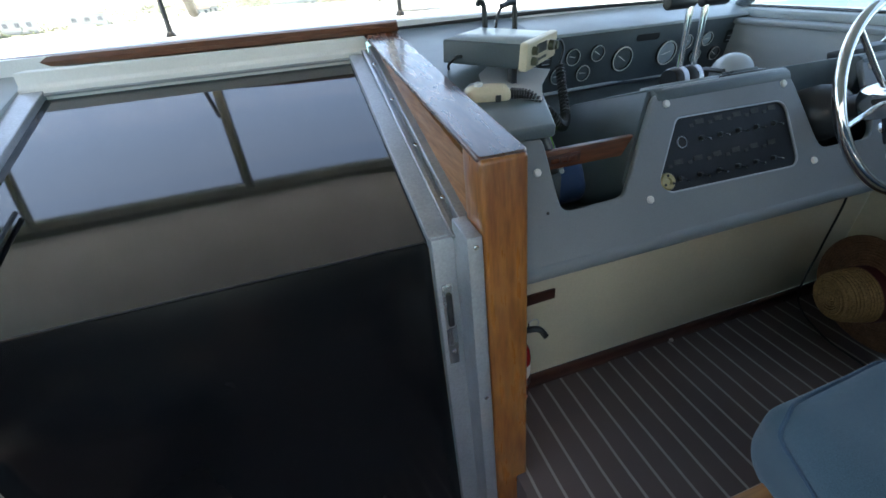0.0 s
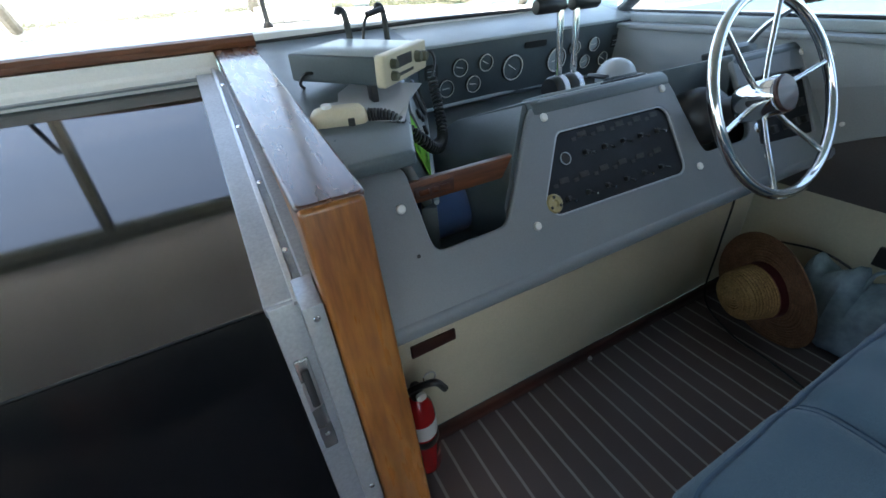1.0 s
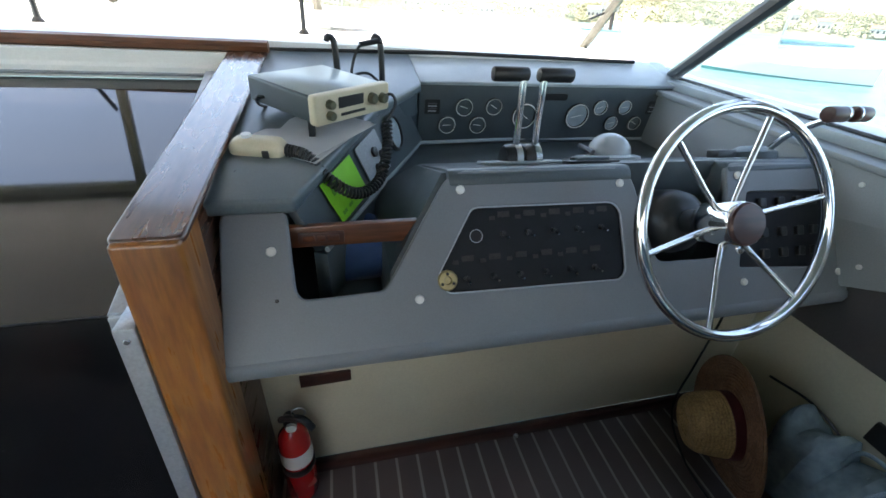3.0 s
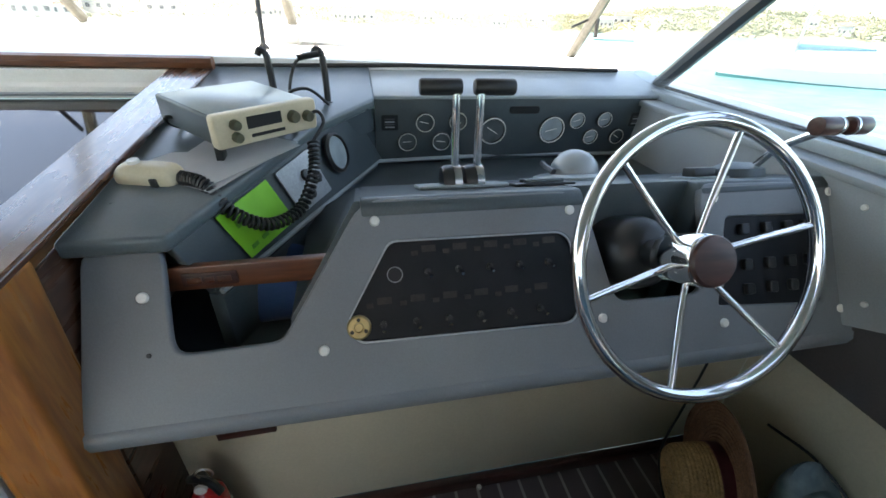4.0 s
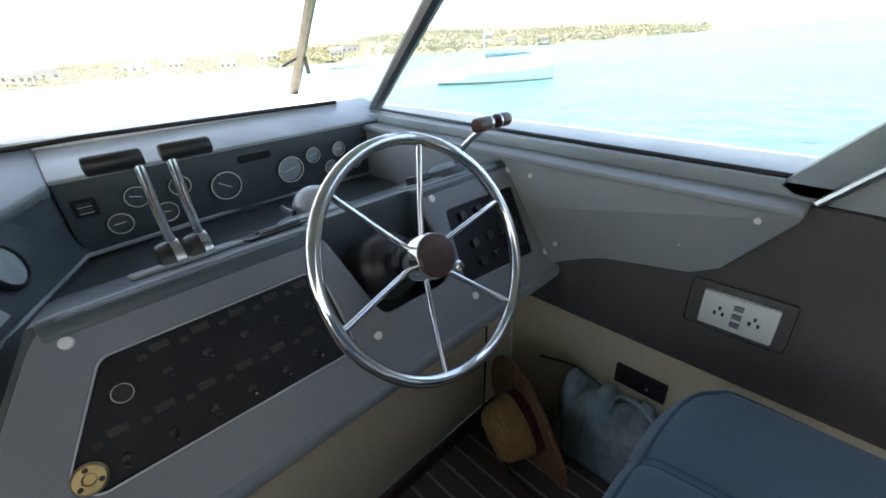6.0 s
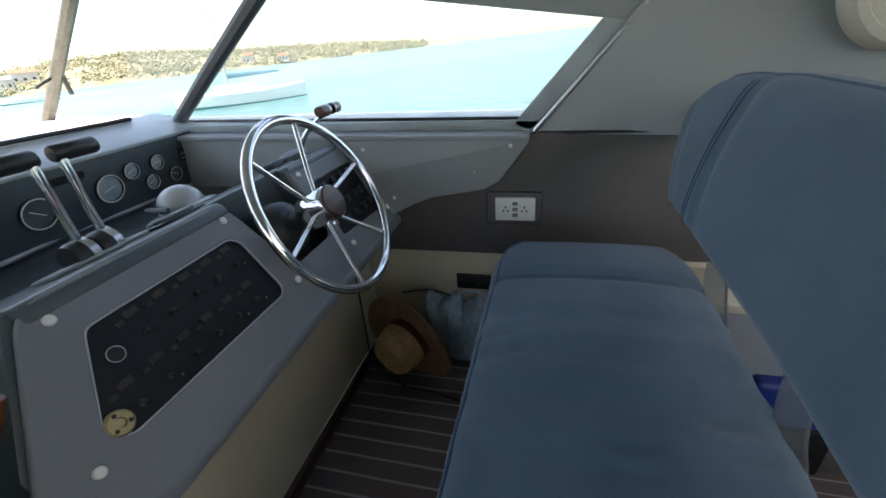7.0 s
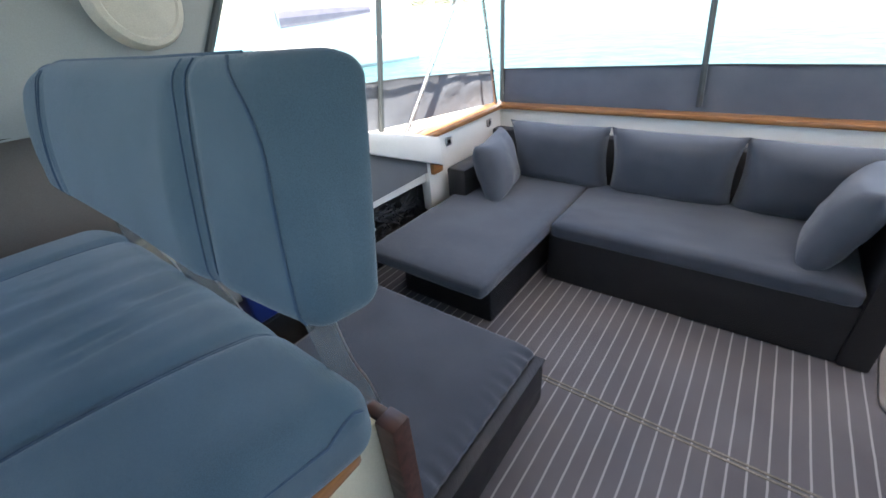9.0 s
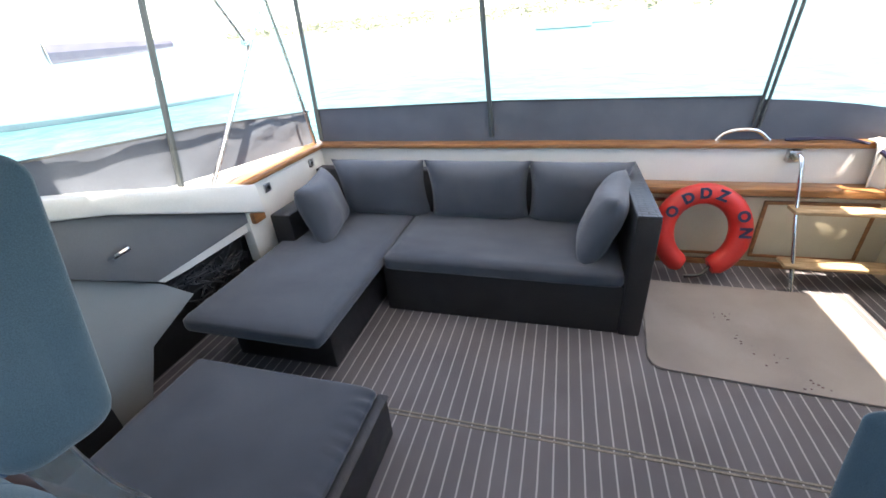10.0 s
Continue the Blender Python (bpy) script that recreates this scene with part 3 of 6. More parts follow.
part("lid", cushion(0.66, 0.98, 2.50, 2.74, 1.135, 1.175, 0.012, 6), WHITE_GEL, hatch)
part("base", box(0.70, 0.76, 2.54, 2.70, 1.07, 1.14, 0.008), WHITE_GEL, hatch)
low = thing("deck_coaming", (-0.46, 2.56, 1.08), "low white ledge on the foredeck", "deck ledge")
part("ledge", box(-0.61, -0.31, 2.49, 2.64, 1.075, 1.142, 0.012), WHITE_GEL, low)

# hull sides round the place
structure("wall_hull_starboard", box(2.14, 2.32, -2.8, 2.0, -0.9, 0.60, 0.02), WHITE_GEL, "white outer hull side to starboard", "hull")
structure("wall_hull_port", box(-2.15, -1.93, -2.8, 2.0, -0.9, 0.60, 0.02), WHITE_GEL, "white outer hull side to port", "hull")
structure("wall_port_vinyl", box(-1.98, -1.92, -0.7, 1.95, 0.0, 0.955, 0.004), SIDE_DARK, "dark grey vinyl on the port hull side", "wall")
structure("wall_wing_port", prism([(0.3, 0.95), (-0.4, 1.95), (-0.9, 1.95), (-0.6, 0.95)], "x", -1.96, -1.92), SIDE_VINYL, "grey lined aft wing to port", "wall")
# Both roofs lie out of direct view and are added for their shade.
structure("ceiling_helm", box(-2.0, 2.08, -0.9, 2.14, 1.93, 1.97, 0.01), ROOF_HARD, "pale grey wheelhouse roof lining, out of view and added for shade", "ceiling")
# Canopy edges are set to let sun onto port floor and starboard lip.
structure("ceiling_canopy", box(-1.88, 1.52, -2.78, -0.9, 1.93, 1.945, 0.004), ROOF_LINING, "unseen cockpit canopy added to shape the sun", "ceiling")

# ---------------------------------------------------------------- companionway: black sliding hatch, door, frames
def raked(bm):
    """Leans a part aft towards its foot, as the door front does."""
    for v in bm.verts:
        v.co.y -= 0.10 * max(0.0, 0.75 - v.co.z)
    return bm


S_DIR = Vector((0, 1.861 - 0.962, 0.987 - 0.739)).normalized()
hatchm = frame_m((0, 0.962, 0.739), (1, 0, 0), S_DIR)
SLOPE = 0.933
door = thing("door_1", (-0.1, 0.96, FLOOR), "glossy smoked black companionway door with raked top", "door", kind="structure")
part("raked_panel", plate([[(-0.60, 0.0), (0.352, 0.0), (0.352, SLOPE), (-0.60, SLOPE)]], 0.008, hatchm, 0.001), ACRYLIC, door, "glossy black raked acrylic panel")
part("lower_panel", raked(box(-0.60, 0.352, 0.966, 0.976, FLOOR, 0.734, 0.001)), ACRYLIC_LOW, door, "glossy black lower door panel")
part("joint_strip", tube([(-0.55, 0.960, 0.739), (0.34, 0.960, 0.739)], 0.0016, 6), RUBBER, door)
part("seal", tube([(-0.50, 1.30, 0.842), (-0.505, 1.08, 0.784), (-0.515, 0.99, 0.762)], 0.005, 6), RUBBER, door)
fr = thing("door_frame", (0.38, 0.95, FLOOR), "grey anodised frame of the companionway door", "door frame", kind="structure")
for x0, x1 in ((0.352, 0.425), (-0.66, -0.60)):
    part("raked_rail", plate([[(x0, -0.01), (x1, -0.01), (x1, SLOPE + 0.02), (x0, SLOPE + 0.02)]], 0.03, hatchm @ Matrix.Translation((0, 0, 0.02)), 0.003), METAL_GREY, fr)
    part("jamb", raked(box(x0, x1, 0.935, 0.965, FLOOR, 0.752, 0.003)), METAL_GREY, fr)
part("runner", plate([[(0.398, -0.03), (0.406, -0.03), (0.406, SLOPE + 0.02), (0.398, SLOPE + 0.02)]], 0.012, hatchm @ Matrix.Translation((0, 0, 0.034)), 0.002), ALU, fr)
lt = part("latch", raked(box(0.362, 0.388, 0.929, 0.936, 0.41, 0.64, 0.003)), STEEL, fr, "long steel door latch")
part("pull", raked(box(0.368, 0.382, 0.922, 0.930, 0.53, 0.62, 0.003)), RUBBER, lt)
part("screw", lathe([(0, 0), (0.006, 0), (0.004, 0.003), (0, 0.003)], frame_m((0.375, 0.899, 0.45), (1, 0, 0), (0, 0, 1)), 8), CHROME, lt)
for s in (0.08, 0.30, 0.55, 0.8):
    for x in (0.412,):
        bm = bolt_head(0.006, 0.004)
        bm.transform(hatchm @ Matrix.Translation((x, s, 0.042)))
        part("screw", bm, CHROME, fr)
for z in (0.77, 0.36):
    bm = bolt_head(0.006, 0.004)
    bm.transform(frame_m((0.420, 0.850 - 0.10 * max(0.0, 0.75 - z), z), (1, 0, 0), (0, 0, 1)))
    part("screw", bm, CHROME, fr)
bm = bolt_head(0.008, 0.004)
bm.transform(frame_m((-0.63, 0.896, 0.36), (1, 0, 0), (0, 0, 1)))
part("stop", bm, BLACK, fr)

tr = thing("hatch_trim", (0.0, 1.95, 1.0), "white moulding with a teak rail above the hatch", "trim", kind="structure")
part("moulding", prism([(1.875, 0.985), (1.93, 0.985), (1.97, 1.065), (1.90, 1.065), (1.89, 1.03), (1.875, 1.02)], "x", -0.66, 0.42, 0.003), WHITE_GEL, tr)
part("teak_rail", tube(curve_pts([(0.55, 1.93, 1.085), (0.0, 1.95, 1.085), (-0.62, 2.02, 1.08), (-1.1, 2.25, 1.07), (-1.7, 2.55, 1.06)]), 0.02, 8), MAHOG_X, tr, "red brown varnished rail")
part("lower_bead", tube([(0.42, 1.872, 1.0), (-0.64, 1.872, 1.0)], 0.006, 6), METAL_GREY, tr)

# port console, left of the hatch
pc = thing("port_console", (-1.3, 1.4, 0.0), "grey topped console to port with a cream front", "console")
part("top", prism([(1.0, 0.78), (2.05, 1.02), (2.05, 1.06), (1.0, 0.815)], "x", -1.92, -0.66, 0.006), GREY_SHEEN, pc)
part("front", box(-1.92, -0.66, 1.01, 1.04, 0.46, 0.79, 0.004), GREY_VINYL, pc)
part("lower_front", box(-1.92, -0.66, 1.04, 1.06, 0.0, 0.47, 0.004), CREAM, pc)
part("step_lip", box(-1.92, -0.66, 0.99, 1.05, 0.44, 0.47, 0.006), WHITE_GEL, pc)
rail = thing("grab_rail", (-0.75, 1.5, 0.9), "bent chrome grab rail beside the hatch", "grab rail")
part("bar", tube(curve_pts([(-0.70, 1.66, 0.945), (-0.72, 1.64, 0.985), (-0.76, 1.56, 0.985), (-0.80, 1.40, 0.95), (-0.84, 1.30, 0.93), (-0.86, 1.26, 0.88)]), 0.011, 10), CHROME, rail)
part("foot", box(-0.73, -0.67, 1.63, 1.70, 0.935, 0.955, 0.006), BLACK, rail)

# ---------------------------------------------------------------- partition with varnished cap and post
pw = thing("partition", (0.48, 1.4, FLOOR), "varnished timber partition with a sloping mahogany cap", "partition", kind="structure")
C_DIR = Vector((0, 1.05, 0.128)).normalized()
capm = frame_m((0, 0.860, 0.940), (1, 0, 0), C_DIR)
part("side_board", prism([(0.835, FLOOR), (1.95, FLOOR), (1.95, 1.04), (0.93, 0.908)], "x", 0.445, 0.522, 0.003), TEAK_Y, pw)
part("cap", plate([rounded([(0.440, 0.014), (0.533, 0.014), (0.538, 1.09), (0.424, 1.09)], 0.010)], 0.014, capm, 0.005), TEAK_CAP, pw, "dark glossy mahogany cap")
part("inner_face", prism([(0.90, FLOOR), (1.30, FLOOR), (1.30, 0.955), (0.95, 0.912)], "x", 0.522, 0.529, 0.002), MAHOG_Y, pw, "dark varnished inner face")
part("post", raked(box(0.437, 0.534, 0.862, 0.96, FLOOR, 0.938, 0.009, 3)), TEAK_POST, pw, "orange varnished end post")
part("upright_flange", raked(box(0.402, 0.4355, 0.852, 0.945, FLOOR, 0.792, 0.004)), METAL_GREY, pw)
part("grey_flange", plate([[(0.425, 0.0), (0.446, 0.0), (0.446, 0.95), (0.425, 0.95)]], 0.05, hatchm @ Matrix.Translation((0, 0.0, 0.045)), 0.003), METAL_GREY, pw)

# ---------------------------------------------------------------- helm console
PS = 1.1835
pm = frame_m((0, 0.929, 0.735), (1, 0, 0), (0, 0.633, 1.0))      # local y runs up the sloping face


def on_face(pts):
    return [(x, (z - 0.735) * PS) for x, z in pts]


def at_face(x, z, out=0.0):
    return pm @ Matrix.Translation((x, (z - 0.735) * PS, out))


con = thing("helm_console", (1.3, 1.2, 0.0), "grey moulded helm console with dark dash top", "helm console")
outline = [(0.533, 0.652), (2.062, 0.648), (2.058, 0.943), (1.708, 0.95), (1.698, 0.93), (1.692, 0.775), (1.665, 0.752), (1.485, 0.755), (1.468, 0.775),
           (1.425, 0.925), (1.395, 0.948), (1.01, 0.95), (0.98, 0.935), (0.86, 0.775), (0.838, 0.748), (0.678, 0.745), (0.663, 0.760), (0.656, 0.898), (0.545, 0.898)]
sw_hole = [(1.03, 0.890), (1.372, 0.887), (1.394, 0.868), (1.398, 0.745), (1.38, 0.728), (0.965, 0.733), (0.942, 0.765)]
rt_hole = [(1.752, 0.893), (2.03, 0.888), (1.995, 0.712), (1.712, 0.728)]
part("face_panel", plate([rounded(on_face(outline), 0.022), rounded(on_face(sw_hole), 0.016), rounded(on_face(rt_hole), 0.014)], 0.016, pm, 0.004), GREY_VINYL, con)
skirt = [(0.874, 0.655), (0.868, 0.640), (0.872, 0.622), (0.888, 0.606), (0.915, 0.596), (1.06, 0.575), (1.06, 0.62), (0.93, 0.64), (0.90, 0.66)]
part("skirt", prism(skirt, "x", 0.533, 2.062), GREY_VINYL, con, smooth=60)
part("lower_panel", box(0.522, 2.09, 1.058, 1.085, 0.045, 0.60, 0.003), CREAM, con, "cream lower front panel")
part("kick_trim", box(0.522, 2.09, 1.035, 1.058, 0.0, 0.05, 0.006), DARK_TRIM, con, "dark brown skirting")
bm = bolt_head(0.008, 0.008)
bm.transform(pose(1.274, 1.03, 0.012))
part("floor_screw", bm, WHITE_PLASTIC, con)
for x, z in ((1.009, 0.919), (0.906, 0.732), (1.392, 0.919), (1.444, 0.733), (0.628, 0.832), (1.728, 0.925), (1.725, 0.70), (2.035, 0.70), (2.035, 0.925)):
    bm = bolt_head(0.0095, 0.006)
    bm.transform(at_face(x, z))
    part("bolt_cover", bm, WHITE_PLASTIC, con)
bm = bolt_head(0.004, 0.002)
bm.transform(at_face(0.632, 0.752))
part("screw", bm, BLACK, con)
# body behind: raised binnacle boxes, deep tray, gauge wall
part("binnacle_top", prism([(1.058, 0.945), (1.075, 0.953), (1.10, 0.946), (1.40, 0.848), (1.42, 0.83), (1.42, 0.60), (1.05, 0.60), (1.05, 0.93)], "x", 0.985, 1.425, 0.006), GREY_DARK, con)
bm = bmesh.new()
ring = [(0.84, 0.62), (0.852, 0.775), (0.975, 0.945), (1.0, 0.945), (1.0, 0.62)]
va = [bm.verts.new((x, 0.929 + 0.633 * (z - 0.735) + 0.017, z)) for x, z in ring]
vb = [bm.verts.new((x, 1.40, min(z, 0.845))) for x, z in ring]
for i in range(5):
    bm.faces.new((va[i], va[(i + 1) % 5], vb[(i + 1) % 5], vb[i]))
bm.faces.new(va[::-1])
bm.faces.new(vb)
bmesh.ops.recalc_face_normals(bm, faces=list(bm.faces))
part("binnacle_side", bm, GREY_DARK, con)
part("wheel_recess", prism([(1.10, 0.948), (1.40, 0.848), (1.42, 0.83), (1.42, 0.60), (1.10, 0.60)], "x", 1.424, 1.701, 0.004), GREY_DARK, con)
part("right_binnacle", prism([(1.055, 0.94), (1.075, 0.953), (1.10, 0.946), (1.40, 0.848), (1.42, 0.83), (1.42, 0.60), (1.05, 0.60)], "x", 1.70, 2.06, 0.006), GREY_DARK, con)
part("tray", box(0.54, 1.0, 0.94, 1.42, 0.60, 0.66, 0.004), GREY_DARK, con)
part("trough", box(0.80, 2.06, 1.40, 1.86, 0.60, 0.78, 0.004), GREY_DARK, con)
part("trough_wall", prism([(0.86, 0.62), (0.80, 0.60), (1.0, 0.60)], "y", 1.0, 1.1), GREY_DARK, con)

# the switch plate
swp = thing("switch_panel", (1.17, 1.0, 0.81), "black switch panel with two rows of small toggles", "switch panel")
part("backplate", plate([rounded(on_face([(1.02, 0.897), (1.38, 0.894), (1.404, 0.872), (1.406, 0.738), (1.385, 0.722), (0.955, 0.727), (0.932, 0.762)]), 0.012)], 0.006, at_face(0, 0.735, -0.008), 0.001), SWITCH_BLACK, swp)
part("trim_ring", plate([rounded(on_face(sw_hole), 0.016), rounded(on_face([(1.033, 0.886), (1.370, 0.883), (1.390, 0.866), (1.394, 0.748), (1.377, 0.732), (0.967, 0.737), (0.947, 0.766)]), 0.015)], 0.004, at_face(0, 0.735, -0.001), 0.001), METAL_GREY, swp)
tog_nut = lathe([(0.0068, 0), (0.0068, 0.004), (0.005, 0.005), (0.005, 0.009), (0.0, 0.009)], None, 10)
tog_nut_me = mesh_of(tog_nut, "nut")
lev = tube([(0, 0, 0.006), (0, -0.004, 0.016), (0, -0.009, 0.026)], [0.0018, 0.0022, 0.0028], 8)
lev_me = mesh_of(lev, "lever")
for z, xs in ((0.836, (1.100, 1.160, 1.221, 1.281, 1.341)), (0.760, (1.012, 1.073, 1.134, 1.195, 1.256, 1.317))):
    for x in xs:
        me = tog_nut_me.copy()
        me.transform(at_face(x, z, -0.008))
        t = part("toggle", me, BLACK, swp)
        me = lev_me.copy()
        me.transform(at_face(x, z, -0.008) @ pose(0, 0, 0, 0, 0, random.uniform(-25, 25)))
        part("lever", me, CHROME, t)
        part("caption", plate([[(-0.013, -0.006), (0.013, -0.006), (0.013, 0.006), (-0.013, 0.006)]], 0.001, at_face(x + 0.005, z + 0.036, -0.0065), 0.0002), DIM_PRINT, swp)
        part("caption", plate([[(-0.006, -0.004), (0.006, -0.004), (0.006, 0.004), (-0.006, 0.004)]], 0.001, at_face(x - 0.022, z + 0.030, -0.0065), 0.0002), DIM_PRINT, swp)
hole = part("empty_hole", lathe([(0.0128, 0.0), (0.0128, 0.0014), (0, 0.0014)], at_face(1.039, 0.835, -0.0075), 20), RUBBER, swp, "dark empty switch hole")
part("rim", lathe([(0.0146, 0.0), (0.0146, 0.0026), (0.0132, 0.0026), (0.0132, 0.0)], at_face(1.039, 0.835, -0.0075), 20), METAL_GREY, hole)
hp = part("horn_plug", lathe([(0.022, 0), (0.022, 0.006), (0.0185, 0.010), (0.009, 0.010), (0.007, 0.006), (0, 0.006)], at_face(0.968, 0.760, -0.007), 24), BRASS, swp, "round tarnished brass socket")
for a in (90, 210, 330):
    bm = bolt_head(0.0035, 0.002)
    bm.transform(at_face(0.968, 0.760, 0.003) @ Matrix.Translation((0.014 * math.cos(radians(a)), 0.014 * math.sin(radians(a)), 0)))
    part("pin", bm, RUBBER, hp)

rsw = thing("ignition_panel", (1.86, 1.0, 0.8), "black ignition panel with rocker switches and a key", "switch panel")
part("backplate", plate([rounded(on_face([(1.745, 0.898), (2.036, 0.893), (2.002, 0.705), (1.703, 0.722)]), 0.01)], 0.006, at_face(0, 0.735, -0.008), 0.001), SWITCH_BLACK, rsw)
for z in (0.865, 0.80, 0.755):
    for k, x in enumerate((1.80, 1.86, 1.915, 1.965)):
        if x < 1.98:
            part("rocker", plate([rounded([(-0.008, -0.010), (0.008, -0.010), (0.008, 0.010), (-0.008, 0.010)], 0.003)], 0.012, at_face(x, z, 0.004), 0.002), BLACK, rsw)
k = part("key_switch", lathe([(0.015, 0), (0.015, 0.006), (0.011, 0.009), (0, 0.009)], at_face(1.722, 0.772, -0.006), 16), CHROME, rsw)
part("slot", plate([[(-0.002, -0.007), (0.002, -0.007), (0.002, 0.007), (-0.002, 0.007)]], 0.002, at_face(1.722, 0.772, 0.0045), 0.0003), BLACK, k)

# storage pocket rail
pr = thing("pocket_rail", (0.77, 1.03, 0.83), "mahogany rail across the storage pocket with a nameplate", "rail")
part("board", box(0.645, 0.928, 1.030, 1.048, 0.812, 0.860, 0.004), MAHOG_X, pr)
part("nameplate", box(0.675, 0.765, 1.026, 1.031, 0.822, 0.848, 0.002), DARK_TRIM, pr, "dark worn nameplate")
for x0, x1 in ((0.684, 0.707), (0.712, 0.727), (0.732, 0.755)):
    part("bar", box(x0, x1, 1.0245, 1.0265, 0.829, 0.841, 0.0005), TEAK_CAP, pr)
rag = thing("cloth", (0.78, 1.15, 0.66), "crumpled blue cloth lying in the pocket", "cloth")
part("fold", cushion(0.70, 0.87, 1.10, 1.32, 0.655, 0.735, 0.035, 16, 0.01, 0.05, 2.0), BLUE_RAG, rag)

# dash top, shelf with radio, gauge wall
top = thing("dash_top", (1.3, 1.9, 1.0), "weathered grey dash top under the windscreen, paled for sky sheen", "dash", kind="structure")
shelf = bmesh.new()
ring = [(0.525, 1.01, 0.905), (0.680, 1.01, 0.905), (0.882, 1.51, 0.958), (1.05, 1.73, 0.985), (1.05, 2.02, 1.05), (0.525, 2.02, 1.05)]
va = [shelf.verts.new((p[0], p[1], p[2] + 0.025)) for p in ring]
vb = [shelf.verts.new((p[0], p[1], p[2] - 0.005)) for p in ring]
for i in range(6):
    j = (i + 1) % 6
    shelf.faces.new((va[i], va[j], vb[j], vb[i]))
shelf.faces.new(va)
shelf.faces.new(vb[::-1])
bmesh.ops.recalc_face_normals(shelf, faces=list(shelf.faces))
bmesh.ops.bevel(shelf, geom=list(shelf.edges), offset=0.008, segments=3, profile=0.5, affect="EDGES")
part("chart_shelf", shelf, SHELF_GREY, top, "slate grey chart shelf")
# Pale strip carries the windscreen's sky sheen in its colour.
part("top_sheet", prism([(1.76, 1.0), (1.76, 1.012), (2.03, 1.068), (2.03, 1.04)], "x", 1.05, 2.2, 0.004), GREY_SHEEN, top)
part("gasket", tube([(0.53, 1.99, 1.07), (1.2, 2.0, 1.078), (2.05, 2.0, 1.068)], 0.008, 6), RUBBER, top, "black rubber windscreen gasket")
# slanted face under the shelf, towards the wheel
facem = frame_m((0.675, 1.03, 0.915), Vector((0.21, 0.48, 0.05)), (-0.30, 0.13, 1))
part("shelf_face", plate([[(0.0, -0.005), (0.76, -0.005), (0.83, -0.20), (0.42, -0.165), (0.02, -0.125)]], 0.02, facem @ Matrix.Translation((0, 0, -0.005)), 0.002), GREY_DARK, top)
edge_a, edge_b = facem @ Vector((0.02, -0.128, 0.004)), Vector((1.055, 1.765, 0.795))
part("pale_edge", tube([edge_a, edge_a.lerp(edge_b, 0.5), edge_b], 0.006, 6), GREY_SHEEN, top)
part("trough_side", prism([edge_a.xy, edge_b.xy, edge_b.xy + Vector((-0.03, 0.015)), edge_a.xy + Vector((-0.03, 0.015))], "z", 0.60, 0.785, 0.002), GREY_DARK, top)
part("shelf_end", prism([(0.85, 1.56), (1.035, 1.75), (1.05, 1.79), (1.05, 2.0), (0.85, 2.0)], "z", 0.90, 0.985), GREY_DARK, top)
part("pale_edge", tube([(1.055, 1.765, 0.795), (1.5, 1.80, 0.795), (2.08, 1.79, 0.79)], 0.007, 6), GREY_SHEEN, top)
card = thing("green_card", (0.78, 1.2, 0.8), "lime green notice stuck under the chart shelf", "notice")
part("sheet", plate([[(0.10, -0.018), (0.265, -0.018), (0.285, -0.132), (0.12, -0.124)]], 0.002, facem @ Matrix.Translation((0, 0, 0.002)), 0.0003), GREEN, card)
for k in range(4):
    part("print_bar", plate([[(0.135 + 0.036 * k, -0.112), (0.155 + 0.036 * k, -0.112), (0.155 + 0.036 * k, -0.104), (0.135 + 0.036 * k, -0.104)]], 0.001, facem @ Matrix.Translation((0, 0, 0.0035)), 0.0002), GREEN_DARK, card)
part("print_bar", plate([[(0.13, -0.06), (0.16, -0.06), (0.16, -0.045), (0.13, -0.045)]], 0.001, facem @ Matrix.Translation((0, 0, 0.0035)), 0.0002), GREEN_DARK, card)
sock = thing("socket_plate", (0.9, 1.4, 0.85), "silver plate with sockets under the chart shelf", "socket plate")
part("plate", plate([rounded([(0.30, -0.02), (0.45, -0.02), (0.47, -0.145), (0.318, -0.135)], 0.006)], 0.003, facem @ Matrix.Translation((0, 0, 0.003)), 0.0005), METAL_GREY, sock)
for u, v in ((0.39, -0.065), (0.43, -0.09), (0.38, -0.11)):
    part("socket", lathe([(0.014, 0), (0.014, 0.008), (0.009, 0.01), (0, 0.01)], facem @ Matrix.Translation((u, v, 0.004)), 12), BLACK, sock)
for x, y in ((0.80, 1.30), (0.90, 1.36), (0.93, 1.22)):
    bm = bolt_head(0.008, 0.006)
    bm.transform(pose(x, y, 0.66))
    part("tray_bolt", bm, WHITE_PLASTIC, con)

part("dash_core", box(1.06, 2.2, 1.87, 2.0, 0.55, 1.03, 0.003), GREY_DARK, con)
part("shelf_core", prism([(0.53, 1.30), (0.62, 1.30), (0.80, 1.62), (1.06, 1.80), (1.06, 2.0), (0.53, 2.0)], "z", 0.60, 0.925), GREY_DARK, con)
part("side_core", box(2.06, 2.2, 1.05, 2.0, 0.55, 0.95, 0.003), GREY_DARK, con)
gw = thing("gauge_panel", (1.6, 1.8, 0.9), "dark instrument panel with rows of round gauges", "instrument panel")
part("board", prism([(1.795, 0.78), (1.765, 1.008), (1.80, 1.012), (1.86, 0.78)], "x", 1.052, 2.16, 0.003), GREY_DARK, gw)
gm = frame_m((0, 1.7935, 0.79), (1, 0, 0), (0, -0.03, 0.228))


